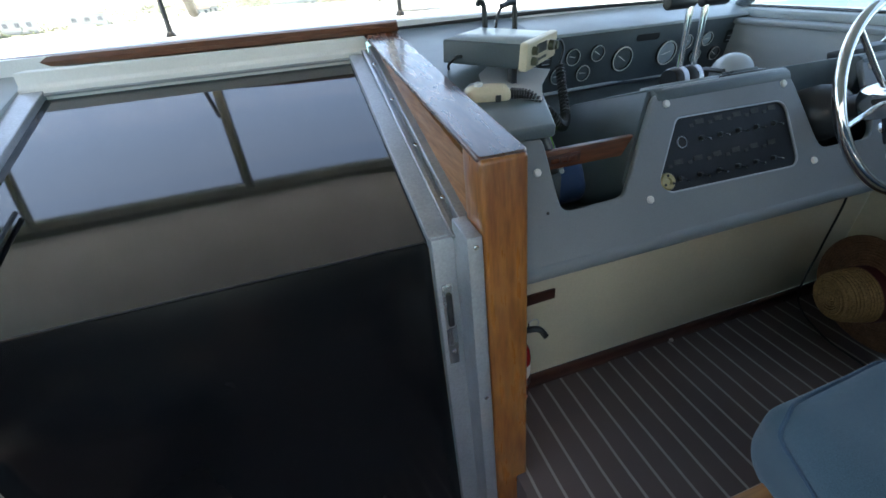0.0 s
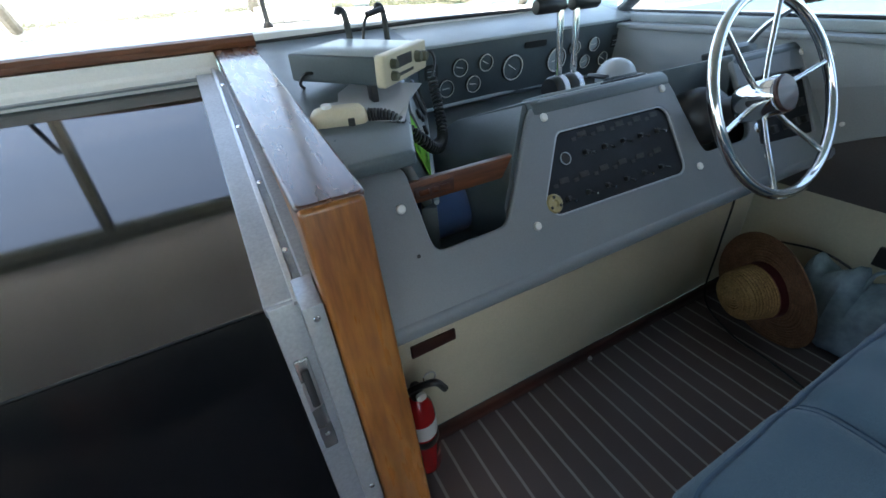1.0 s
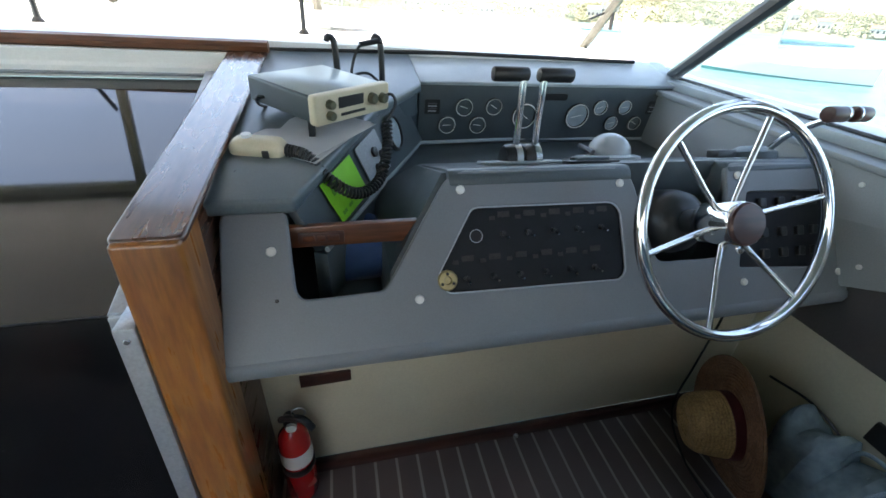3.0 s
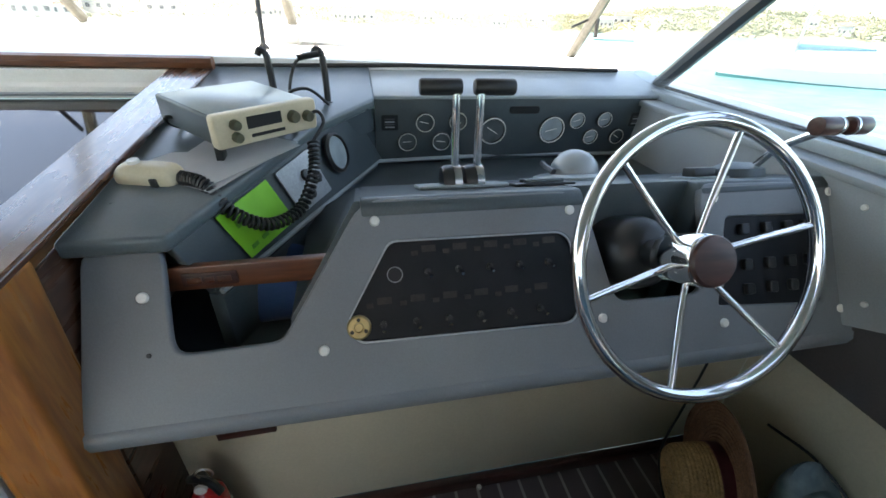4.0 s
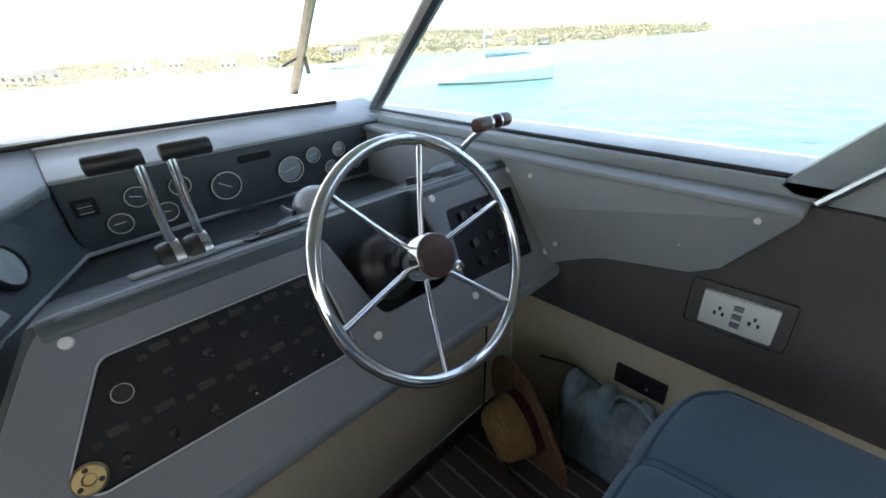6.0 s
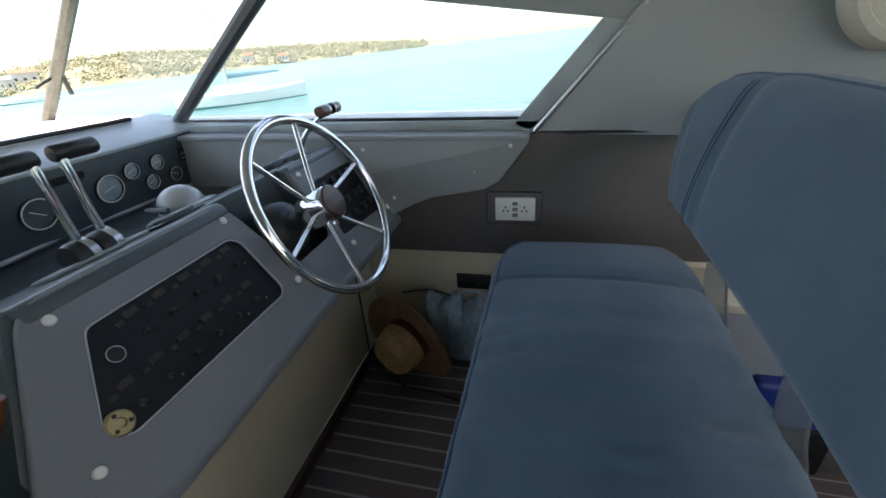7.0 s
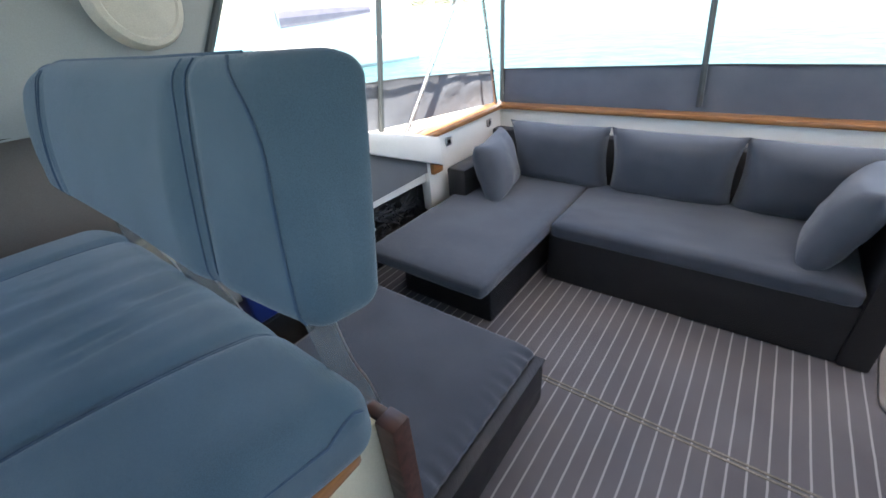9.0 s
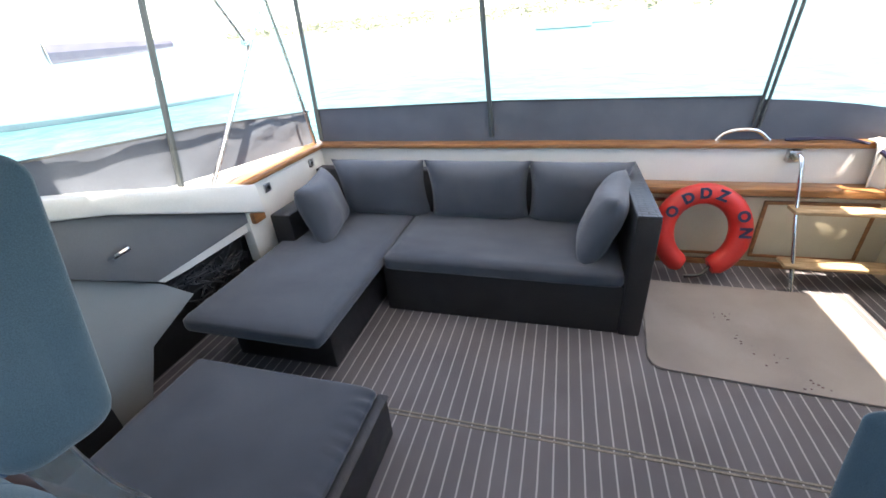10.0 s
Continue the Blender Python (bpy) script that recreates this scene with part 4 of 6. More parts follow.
def gauge(x, z, r, lit):
    u = gm @ Matrix.Translation((x, z - 0.79, 0.0))
    g = part("gauge", lathe([(r, 0), (r, 0.006), (r * 0.96, 0.010), (r * 0.86, 0.010), (r * 0.84, 0.004), (0, 0.004)], u, 32), BLACK, gw)
    part("bezel", lathe([(r * 0.97, 0.0095), (r * 0.95, 0.012), (r * 0.90, 0.012), (r * 0.88, 0.0095)], u, 32), WHITE_PLASTIC, g)
    # Gauges marked lit carry the glass reflection as a paler dial.
    part("dial", lathe([(r * 0.85, 0.0045), (0, 0.0055)], u, 24), DIAL_LIT if lit else DIAL, g)
    part("needle", plate([[(-r * 0.5, -0.0012), (r * 0.4, -0.0008), (r * 0.4, 0.0008), (-r * 0.5, 0.0012)]], 0.001, u @ Matrix.Translation((0, 0, 0.007)) @ pose(0, 0, 0, 0, 0, random.uniform(-50, 20)), 0.0002), WHITE_PLASTIC, g)


for x, z, r, lit in ((1.22, 0.925, 0.033, 0), (1.335, 0.928, 0.032, 0), (1.16, 0.858, 0.033, 0), (1.28, 0.857, 0.033, 0), (1.465, 0.892, 0.050, 0),
                     (1.692, 0.892, 0.050, 1), (1.785, 0.926, 0.030, 1), (1.895, 0.928, 0.029, 1), (1.855, 0.863, 0.029, 1), (1.965, 0.862, 0.029, 0)):
    gauge(x, z, r, lit)
for x, w in ((1.10, 0.055), (2.03, 0.05)):
    b = part("badge", plate([rounded([(-w / 2, -0.026), (w / 2, -0.026), (w / 2, 0.026), (-w / 2, 0.026)], 0.004)], 0.002, gm @ Matrix.Translation((x, 0.135, 0.002)), 0.0004), BLACK, gw)
    for k in range(4):
        part("print_bar", plate([[(-0.016, 0), (0.016, 0), (0.016, 0.004), (-0.016, 0.004)]], 0.001, gm @ Matrix.Translation((x, 0.118 + 0.009 * k, 0.0035)), 0.0002), PRINT if k % 2 else METAL_GREY, b)
part("nameplate", plate([rounded([(-0.055, -0.012), (0.055, -0.012), (0.055, 0.012), (-0.055, 0.012)], 0.01)], 0.006, gm @ Matrix.Translation((1.575, 0.175, 0.004)), 0.001), BLACK, gw)
# large gauge on the slanted face
lg = thing("depth_gauge", (1.0, 1.62, 0.9), "large round gauge in the slanted dash face", "gauge")
um = facem @ Matrix.Translation((0.56, -0.075, 0.006))
part("case", lathe([(0.056, 0), (0.056, 0.006), (0.05, 0.012), (0.047, 0.012), (0.046, 0.005), (0, 0.005)], um, 32), BLACK, lg)
# Pale dial colour again stands in for the reflecting glass.
part("dial", lathe([(0.046, 0.0055), (0, 0.0065)], um, 24), DIAL_LIT, lg)

# throttles and the things on the sloping console top
TOPM = Matrix.Translation((0, 1.21, 0.9105)) @ pose(0, 0, 0, -18, 0, 0) @ Matrix.Translation((0, -1.21, -0.957))


def on_top(bm):
    bm.transform(TOPM)
    return bm


thr = thing("throttle_lever", (1.21, 1.21, 0.958), "twin chrome engine levers with black grips", "engine control")
part("base_plate", on_top(box(1.11, 1.31, 1.165, 1.255, 0.957, 0.966, 0.004)), GREY_SHEEN, thr)
for x in (1.185, 1.235):
    h = part("housing", lathe([(0, -0.02), (0.032, -0.02), (0.036, -0.012), (0.036, 0.012), (0.032, 0.02), (0, 0.02)], frame_m((x, 1.21, 0.925), (0, 1, 0), (0, 0, 1)), 24), BLACK, thr)
    part("cover", lathe([(0, -0.008), (0.038, -0.008), (0.038, 0.008), (0, 0.008)], frame_m((x + 0.012, 1.21, 0.925), (0, 1, 0), (0, 0, 1)), 24), STEEL, h)
for x, xt, xk0, xk1 in ((1.195, 1.192, 1.115, 1.205), (1.245, 1.243, 1.228, 1.318)):
    arm = part("lever", tube(curve_pts([(x, 1.21, 0.945), (x - 0.002, 1.212, 1.01), (xt, 1.214, 1.08), (xt, 1.218, 1.128)]), [0.009] * 24 + [0.008], 10), CHROME, thr)
    kn = part("grip", lathe([(0, 0), (0.014, 0.002), (0.0165, 0.006), (0.0165, xk1 - xk0 - 0.006), (0.014, xk1 - xk0 - 0.002), (0, xk1 - xk0)], frame_m((xk0, 1.22, 1.122), (0, 1, 0), (0, 0, 1)) , 18), BLACK, arm, "black cylindrical grip")
gt = thing("trim_gauge", (1.37, 1.2, 0.958), "low black control plate with two slots", "control plate")
part("plate", on_top(box(1.315, 1.455, 1.14, 1.20, 0.957, 0.964, 0.003)), BLACK, gt)
for y in (1.155, 1.18):
    part("rocker", on_top(box(1.34, 1.43, y - 0.007, y + 0.007, 0.964, 0.972, 0.002)), GREY_DARK, gt)
comp = thing("compass", (1.555, 1.30, 0.95), "dome compass with a clouded plastic cover", "compass")
part("flange", lathe([(0, 0), (0.098, 0), (0.098, 0.008), (0.082, 0.014), (0, 0.014)], TOPM @ pose(1.545, 1.335, 0.957), 36), GREY_SHEEN, comp)
part("dome", lathe([(0.064, 0.0), (0.063, 0.02)] + [(0.063 * math.cos(a), 0.02 + 0.056 * math.sin(a)) for a in [math.pi / 2 * k / 10 for k in range(1, 11)]], pose(1.558, 1.338, 0.872), 36), DOME, comp)
part("visor", tube([(1.483, 1.38, 0.90), (1.473, 1.34, 0.905), (1.478, 1.30, 0.905)], 0.008, 6), BLACK, comp)
bl = thing("bilge_switch", (1.80, 1.2, 0.955), "small black rocker switch block", "switch")
part("block", on_top(box(1.765, 1.825, 1.15, 1.19, 0.957, 0.982, 0.004)), BLACK, bl)
part("base", on_top(box(1.74, 1.85, 1.135, 1.20, 0.956, 0.961, 0.002)), GREY_SHEEN, bl)
trm = thing("trim_lever", (1.92, 1.1, 0.955), "second chrome control lever with dark red grips", "engine control")
part("base", lathe([(0, 0), (0.062, 0), (0.058, 0.02), (0.03, 0.034), (0, 0.036)], TOPM @ pose(1.90, 1.17, 0.956), 28), GREY_DARK, trm)
part("lever", tube(curve_pts([(1.915, 1.15, 0.95), (1.915, 1.11, 1.01), (1.915, 1.04, 1.065), (1.915, 1.01, 1.085)]), 0.0085, 10), CHROME, trm)
for x0, x1 in ((1.852, 1.912), (1.928, 1.978)):
    g = part("grip", lathe([(0, 0), (0.017, 0.002), (0.018, 0.006), (0.018, x1 - x0 - 0.006), (0.015, x1 - x0), (0, x1 - x0)], frame_m((x0, 1.008, 1.085), (0, 1, 0), (0, 0, 1)), 18), DARK_TRIM, trm, "dark red brown grip")
    part("ring", lathe([(0.0185, 0), (0.019, 0.002), (0.0185, 0.005)], frame_m((x0 + 0.045 if x0 < 1.9 else x0 + 0.006, 1.008, 1.085), (0, 1, 0), (0, 0, 1)), 18), CHROME, g)

# ---------------------------------------------------------------- steering wheel
WN = Vector((-0.05, -0.90, 0.44)).normalized()
WC = Vector((1.545, 0.878, 0.893))
wm = frame_m(WC, (1, 0, 0), Vector((0, 0, 1)) - WN * WN.z)
wheel = thing("steering_wheel", WC[:], "six-spoked polished stainless steel steering wheel", "steering wheel")
R = 0.232
part("rim", tube([wm @ Vector((R * math.cos(a), R * math.sin(a), 0.03)) for a in [2 * math.pi * k / 72 for k in range(72)]], 0.0125, 14, closed=True), CHROME, wheel)
for k in range(6):
    a = radians(12 + 60 * k)
    part("spoke", tube([wm @ Vector((r * math.cos(a), r * math.sin(a), h)) for r, h in ((0.035, 0.0), (0.10, 0.008), (R - 0.006, 0.03))], 0.0062, 10), CHROME, wheel)
hub = part("hub", lathe([(0, -0.05), (0.043, -0.05), (0.046, -0.046), (0.046, 0.036), (0.044, 0.042), (0.038, 0.044), (0, 0.044)], wm, 36), CHROME, wheel)
part("hub_cap", lathe([(0.0435, 0.040), (0.0435, 0.047), (0.040, 0.051), (0, 0.053)], wm, 36), DARK_TRIM, hub, "dark brown hub cap")
part("column", lathe([(0, -0.26), (0.078, -0.26), (0.078, -0.15), (0.070, -0.12), (0.05, -0.10), (0.03, -0.095), (0.028, -0.03), (0, -0.03)], wm, 32), BLACK, wheel, "black steering column housing")

# ---------------------------------------------------------------- radio, microphone, brackets, papers
radio = thing("marine_radio", (0.72, 1.42, 0.98), "old marine radio with ivory front on a bracket", "radio")
rx = Vector((0.174, 0.152, 0.006)).normalized()
rm = frame_m((0.722, 1.24, 1.032), rx, (0.0, -0.08, 1.0))     # z points to the viewer
part("case", plate([rounded([(0.0, -0.026), (0.225, -0.026), (0.225, 0.028), (0.0, 0.028)], 0.004)], 0.23, rm @ Matrix.Translation((0, 0, -0.012)), 0.003), GREY_DARK, radio)
# Thin pale plate added for the skylight on top of the dark case.
part("lit_top", plate([[(0.003, 0.0275), (0.222, 0.0275), (0.222, 0.0305), (0.003, 0.0305)]], 0.222, rm @ Matrix.Translation((0, 0, -0.016)), 0.001), GREY_SHEEN, radio, "grey radio top paled for skylight")
fp = part("front", plate([rounded([(-0.003, -0.029), (0.228, -0.029), (0.228, 0.031), (-0.003, 0.031)], 0.006)], 0.022, rm @ Matrix.Translation((0, 0, 0.006)), 0.004), IVORY, radio, "ivory plastic front")
part("display", plate([[(0.062, -0.002), (0.140, -0.002), (0.140, 0.022), (0.062, 0.022)]], 0.002, rm @ Matrix.Translation((0, 0, 0.007)), 0.0004), BLACK, fp)
part("slot", plate([[(0.068, -0.020), (0.145, -0.020), (0.145, -0.014), (0.068, -0.014)]], 0.003, rm @ Matrix.Translation((0, 0, 0.0075)), 0.0004), BLACK, fp)
for u, v, r in ((0.035, 0.012, 0.011), (0.035, -0.013, 0.011), (0.168, 0.005, 0.014), (0.205, 0.0, 0.013)):
    part("knob", lathe([(r, 0), (r * 0.9, 0.012), (r * 0.75, 0.014), (0, 0.014)], rm @ Matrix.Translation((u, v, 0.006)), 18), KNOB, fp)
part("bracket", box(0.70, 0.715, 1.27, 1.30, 0.955, 1.03, 0.002), BLACK, radio)
part("bracket", box(0.83, 0.845, 1.45, 1.48, 0.985, 1.04, 0.002), BLACK, radio)
part("aerial_lead", tube(curve_pts([(0.62, 1.38, 1.03), (0.585, 1.38, 1.035), (0.575, 1.42, 1.01), (0.59, 1.46, 0.99)]), 0.004, 6), BLACK, radio)
pap = thing("papers", (0.75, 1.3, 0.96), "loose grey printed sheets under the radio", "papers")
pm2 = frame_m((0.70, 1.15, 0.951), (0.45, 0.85, 0.095), (-0.88, 0.43, 0.05))
part("sheet", plate([[(0.0, -0.02), (0.27, -0.03), (0.28, 0.17), (0.02, 0.19)]], 0.001, pm2, 0.0002), PAPER, pap)
part("sheet", plate([[(0.01, -0.005), (0.25, -0.05), (0.29, 0.13), (0.05, 0.18)]], 0.001, pm2 @ Matrix.Translation((0, 0, 0.004)), 0.0002), PAPER, pap)
micm = pose(0.603, 1.205, 0.962, 6, 0, -12)
mic = thing("microphone", (0.603, 1.205, 0.945), "ivory hand microphone with a coiled black lead", "microphone")
bm = cushion(-0.062, 0.055, -0.028, 0.028, -0.02, 0.024, 0.02, 8, 0.004)
bm.transform(micm)
part("shell", bm, IVORY, mic)
part("clip", box(0.012, 0.026, -0.032, -0.026, -0.02, 0.01, 0.002, m=micm), BLACK, mic)
part("button", lathe([(0, 0), (0.011, 0), (0.010, 0.008), (0, 0.008)], micm @ Matrix.Translation((-0.025, 0, 0.026)), 12), WHITE_PLASTIC, mic)
path = curve_pts([(0.655, 1.19, 0.965), (0.70, 1.17, 0.955), (0.745, 1.14, 0.91), (0.80, 1.17, 0.865), (0.855, 1.24, 0.865), (0.885, 1.31, 0.92), (0.89, 1.345, 0.985)], 60)
coil = []
turn = 0.0
for i, p in enumerate(path):
    d = (path[min(i + 1, len(path) - 1)] - path[max(i - 1, 0)]).normalized()
    a = d.cross(Vector((0, 0, 1))).normalized()
    b = d.cross(a)
    turn += 2 * math.pi / 8
    coil.append(p + (a * math.cos(turn) + b * math.sin(turn)) * 0.0115)
part("coiled_lead", tube(coil, 0.0035, 6), BLACK, mic, "coiled black rubber lead")
part("lead", tube(curve_pts([(0.89, 1.345, 0.985), (0.915, 1.37, 1.02), (0.905, 1.375, 1.045), (0.88, 1.372, 1.035)]), 0.0042, 6), BLACK, mic)
brk = thing("antenna_bracket", (0.84, 1.66, 1.0), "pair of black hooked brackets with a loose cable", "bracket")
for x, y in ((0.775, 1.62), (0.912, 1.68)):
    up = part("upright", tube(curve_pts([(x, y, 1.0), (x, y, 1.06), (x - 0.002, y, 1.11), (x - 0.006, y, 1.142), (x - 0.02, y, 1.15), (x - 0.026, y, 1.138)]), [0.0095] * 20 + [0.009, 0.0085] * 10 + [0.008], 8), BLACK, brk)
    part("foot", box(x - 0.016, x + 0.016, y - 0.02, y + 0.02, 0.992, 1.012, 0.004), BLACK, up)
part("cable", tube(curve_pts([(0.91, 1.67, 1.135), (0.88, 1.66, 1.135), (0.845, 1.65, 1.125), (0.825, 1.64, 1.09), (0.815, 1.63, 1.04), (0.83, 1.63, 1.015)]), 0.0045, 8), BLACK, brk)
part("cable", tube(curve_pts([(0.80, 1.60, 1.02), (0.82, 1.60, 1.05), (0.865, 1.62, 1.055), (0.905, 1.64, 1.02), (0.92, 1.65, 1.0)]), 0.0045, 8), BLACK, brk)
part("plug", tube([(0.845, 1.65, 1.13), (0.90, 1.667, 1.14)], 0.0085, 8), BLACK, brk)

# lower front: vent, extinguisher, side plate, outlet
vent = thing("vent_plate", (0.69, 1.055, 0.39), "small dark vent plate in the cream panel", "vent")
part("plate", prism([(0.622, 0.373), (0.752, 0.377), (0.752, 0.412), (0.622, 0.412)], "y", 1.050, 1.060, 0.002), DARK_TRIM, vent)
ext = thing("fire_extinguisher", (0.60, 0.955, 0.0), "red fire extinguisher with a white label in its bracket", "fire extinguisher")
part("bottle", lathe([(0, 0.02), (0.036, 0.022), (0.041, 0.035), (0.041, 0.255), (0.036, 0.285), (0.022, 0.305), (0.016, 0.315), (0, 0.315)], pose(0.595, 0.985, 0.0), 28), RED_PAINT, ext)
part("label", lathe([(0.0417, 0.185), (0.0418, 0.19), (0.0418, 0.235), (0.0417, 0.24)], pose(0.595, 0.985, 0.0), 28), WHITE_PLASTIC, ext, "white paper label")
part("strap", lathe([(0.0422, 0.150), (0.0435, 0.152), (0.0435, 0.176), (0.0422, 0.178)], pose(0.595, 0.985, 0.0), 28), BLACK, ext)
part("valve", lathe([(0, 0.312), (0.015, 0.312), (0.017, 0.335), (0.012, 0.36), (0, 0.362)], pose(0.595, 0.985, 0.0), 16), BLACK, ext)
part("handle", tube(curve_pts([(0.575, 0.985, 0.345), (0.60, 0.965, 0.372), (0.635, 0.945, 0.385), (0.655, 0.935, 0.36)]), 0.009, 8), BLACK, ext)
part("gauge", lathe([(0, 0), (0.013, 0), (0.013, 0.008), (0, 0.01)], frame_m((0.60, 0.968, 0.335), (1, 0, 0), (0, 0, 1)), 14), WHITE_PLASTIC, ext)
part("pin_ring", tube([(0.625 + 0.016 * math.cos(a), 0.955, 0.40 + 0.016 * math.sin(a)) for a in [2 * math.pi * k / 16 for k in range(16)]], 0.002, 6, closed=True), STEEL, ext)
hull = thing("speaker_plate", (2.09, 0.6, 0.35), "black rectangular cover plate on the cream side", "cover plate")
part("plate", box(2.078, 2.092, 0.52, 0.665, 0.317, 0.385, 0.004), BLACK, hull)
bm = bolt_head(0.006, 0.006)
bm.transform(frame_m((2.078, 0.57, 0.347), (0, -1, 0), (0, 0, 1)))
part("knob", bm, CHROME, hull)
out = thing("power_outlet", (2.07, 0.42, 0.69), "white double power outlet in a dark recess", "power outlet")
part("recess", box(2.066, 2.078, 0.325, 0.525, 0.625, 0.75, 0.01), SIDE_DARK, out)
fpl = part("faceplate", box(2.052, 2.066, 0.35, 0.493, 0.645, 0.733, 0.004), WHITE_PLASTIC, out)
for y in (0.455, 0.388):
    for dy, dz in ((0, 0.012), (-0.008, -0.002), (0.008, -0.002)):
        part("pin_slot", box(2.0495, 2.0525, y + dy - 0.0025, y + dy + 0.0025, 0.686 + dz - 0.004, 0.686 + dz + 0.004, 0), BLACK, fpl)
for z in (0.712, 0.69, 0.668):
    part("rocker", box(2.047, 2.053, 0.412, 0.43, z - 0.006, z + 0.006, 0.001), GREY_VINYL, fpl)

# straw hat and plastic bag
hatm = frame_m((1.86, 0.82, 0.212), Vector((-0.35, -0.85, 0)), Vector((-0.15, 0.0, 1.0))) @ Matrix.Scale(1.06, 4)


def ridged(profile, pitch=0.004, depth=0.0011):
    """A profile broken into the small rounds of sewn straw braid."""
    out = [profile[0]]
    for (r0, z0), (r1, z1) in zip(profile, profile[1:]):
        n = max(1, int(math.hypot(r1 - r0, z1 - z0) / pitch))
        ln = max(1e-6, math.hypot(r1 - r0, z1 - z0))
        for k in range(1, n + 1):
            o = depth * (1 if k % 2 else -1) if k < n else 0.0
            out.append((max(0.0, r0 + (r1 - r0) * k / n + o * (z1 - z0) / ln), z0 + (z1 - z0) * k / n - o * (r1 - r0) / ln))
    return out


hat = thing("straw_hat", (1.95, 0.86, 0.02), "straw hat with a dark red ribbon propped on its brim", "hat")
brim = [(0.088, 0.0), (0.12, -0.006), (0.15, -0.008), (0.178, -0.002), (0.19, 0.008), (0.190, 0.012), (0.176, 0.003), (0.15, -0.003), (0.12, 0.0), (0.09, 0.006)]
bmh = lathe(ridged(brim), None, 48)
for v in bmh.verts:
    a = math.atan2(v.co.y, v.co.x)
    v.co.z += 0.012 * math.sin(2 * a + 0.6) * (v.co.xy.length / 0.19) ** 2
    v.co.x *= 1.05
bmh.transform(hatm)
part("brim", bmh, STRAW_BRIM, hat, "brown plaited brim")
bmh = lathe(ridged([(0.092, 0.0), (0.090, 0.03), (0.086, 0.07), (0.080, 0.105), (0.068, 0.122), (0.045, 0.124), (0.02, 0.116), (0, 0.112)]), hatm, 48)
part("crown", bmh, STRAW, hat, "yellow plaited crown")
part("ribbon", lathe([(0.0935, 0.004), (0.0935, 0.032), (0.0915, 0.033)], hatm, 48), RIBBON, hat, "dark red ribbon")
bag = thing("plastic_bag", (2.0, 0.58, 0.0), "crumpled pale blue plastic bag on the floor", "bag")
part("bag", cushion(1.94, 2.085, 0.42, 0.80, 0.0, 0.30, 0.08, 18, 0.0, 0.06, 7.0), BAG, bag)
part("handle", tube(curve_pts([(1.99, 0.52, 0.27), (1.98, 0.51, 0.33), (1.99, 0.56, 0.36), (2.0, 0.62, 0.34), (2.0, 0.63, 0.27)]), 0.006, 8), BAG, bag)
cab = thing("black_cable", (1.9, 0.8, 0.0), "thin black cable trailing over the floor", "cable")
part("cable", tube(curve_pts([(1.90, 1.05, 0.60), (1.92, 1.04, 0.45), (1.90, 1.03, 0.25), (1.86, 1.0, 0.05), (1.80, 0.85, 0.006), (1.78, 0.70, 0.006), (1.74, 0.55, 0.006), (1.68, 0.47, 0.006)]), 0.004, 6), BLACK, cab)
part("cable", tube(curve_pts([(2.04, 0.90, 0.30), (2.06, 0.78, 0.31), (2.06, 0.66, 0.275), (2.05, 0.55, 0.22), (2.04, 0.48, 0.15)]), 0.004, 6), BLACK, cab)

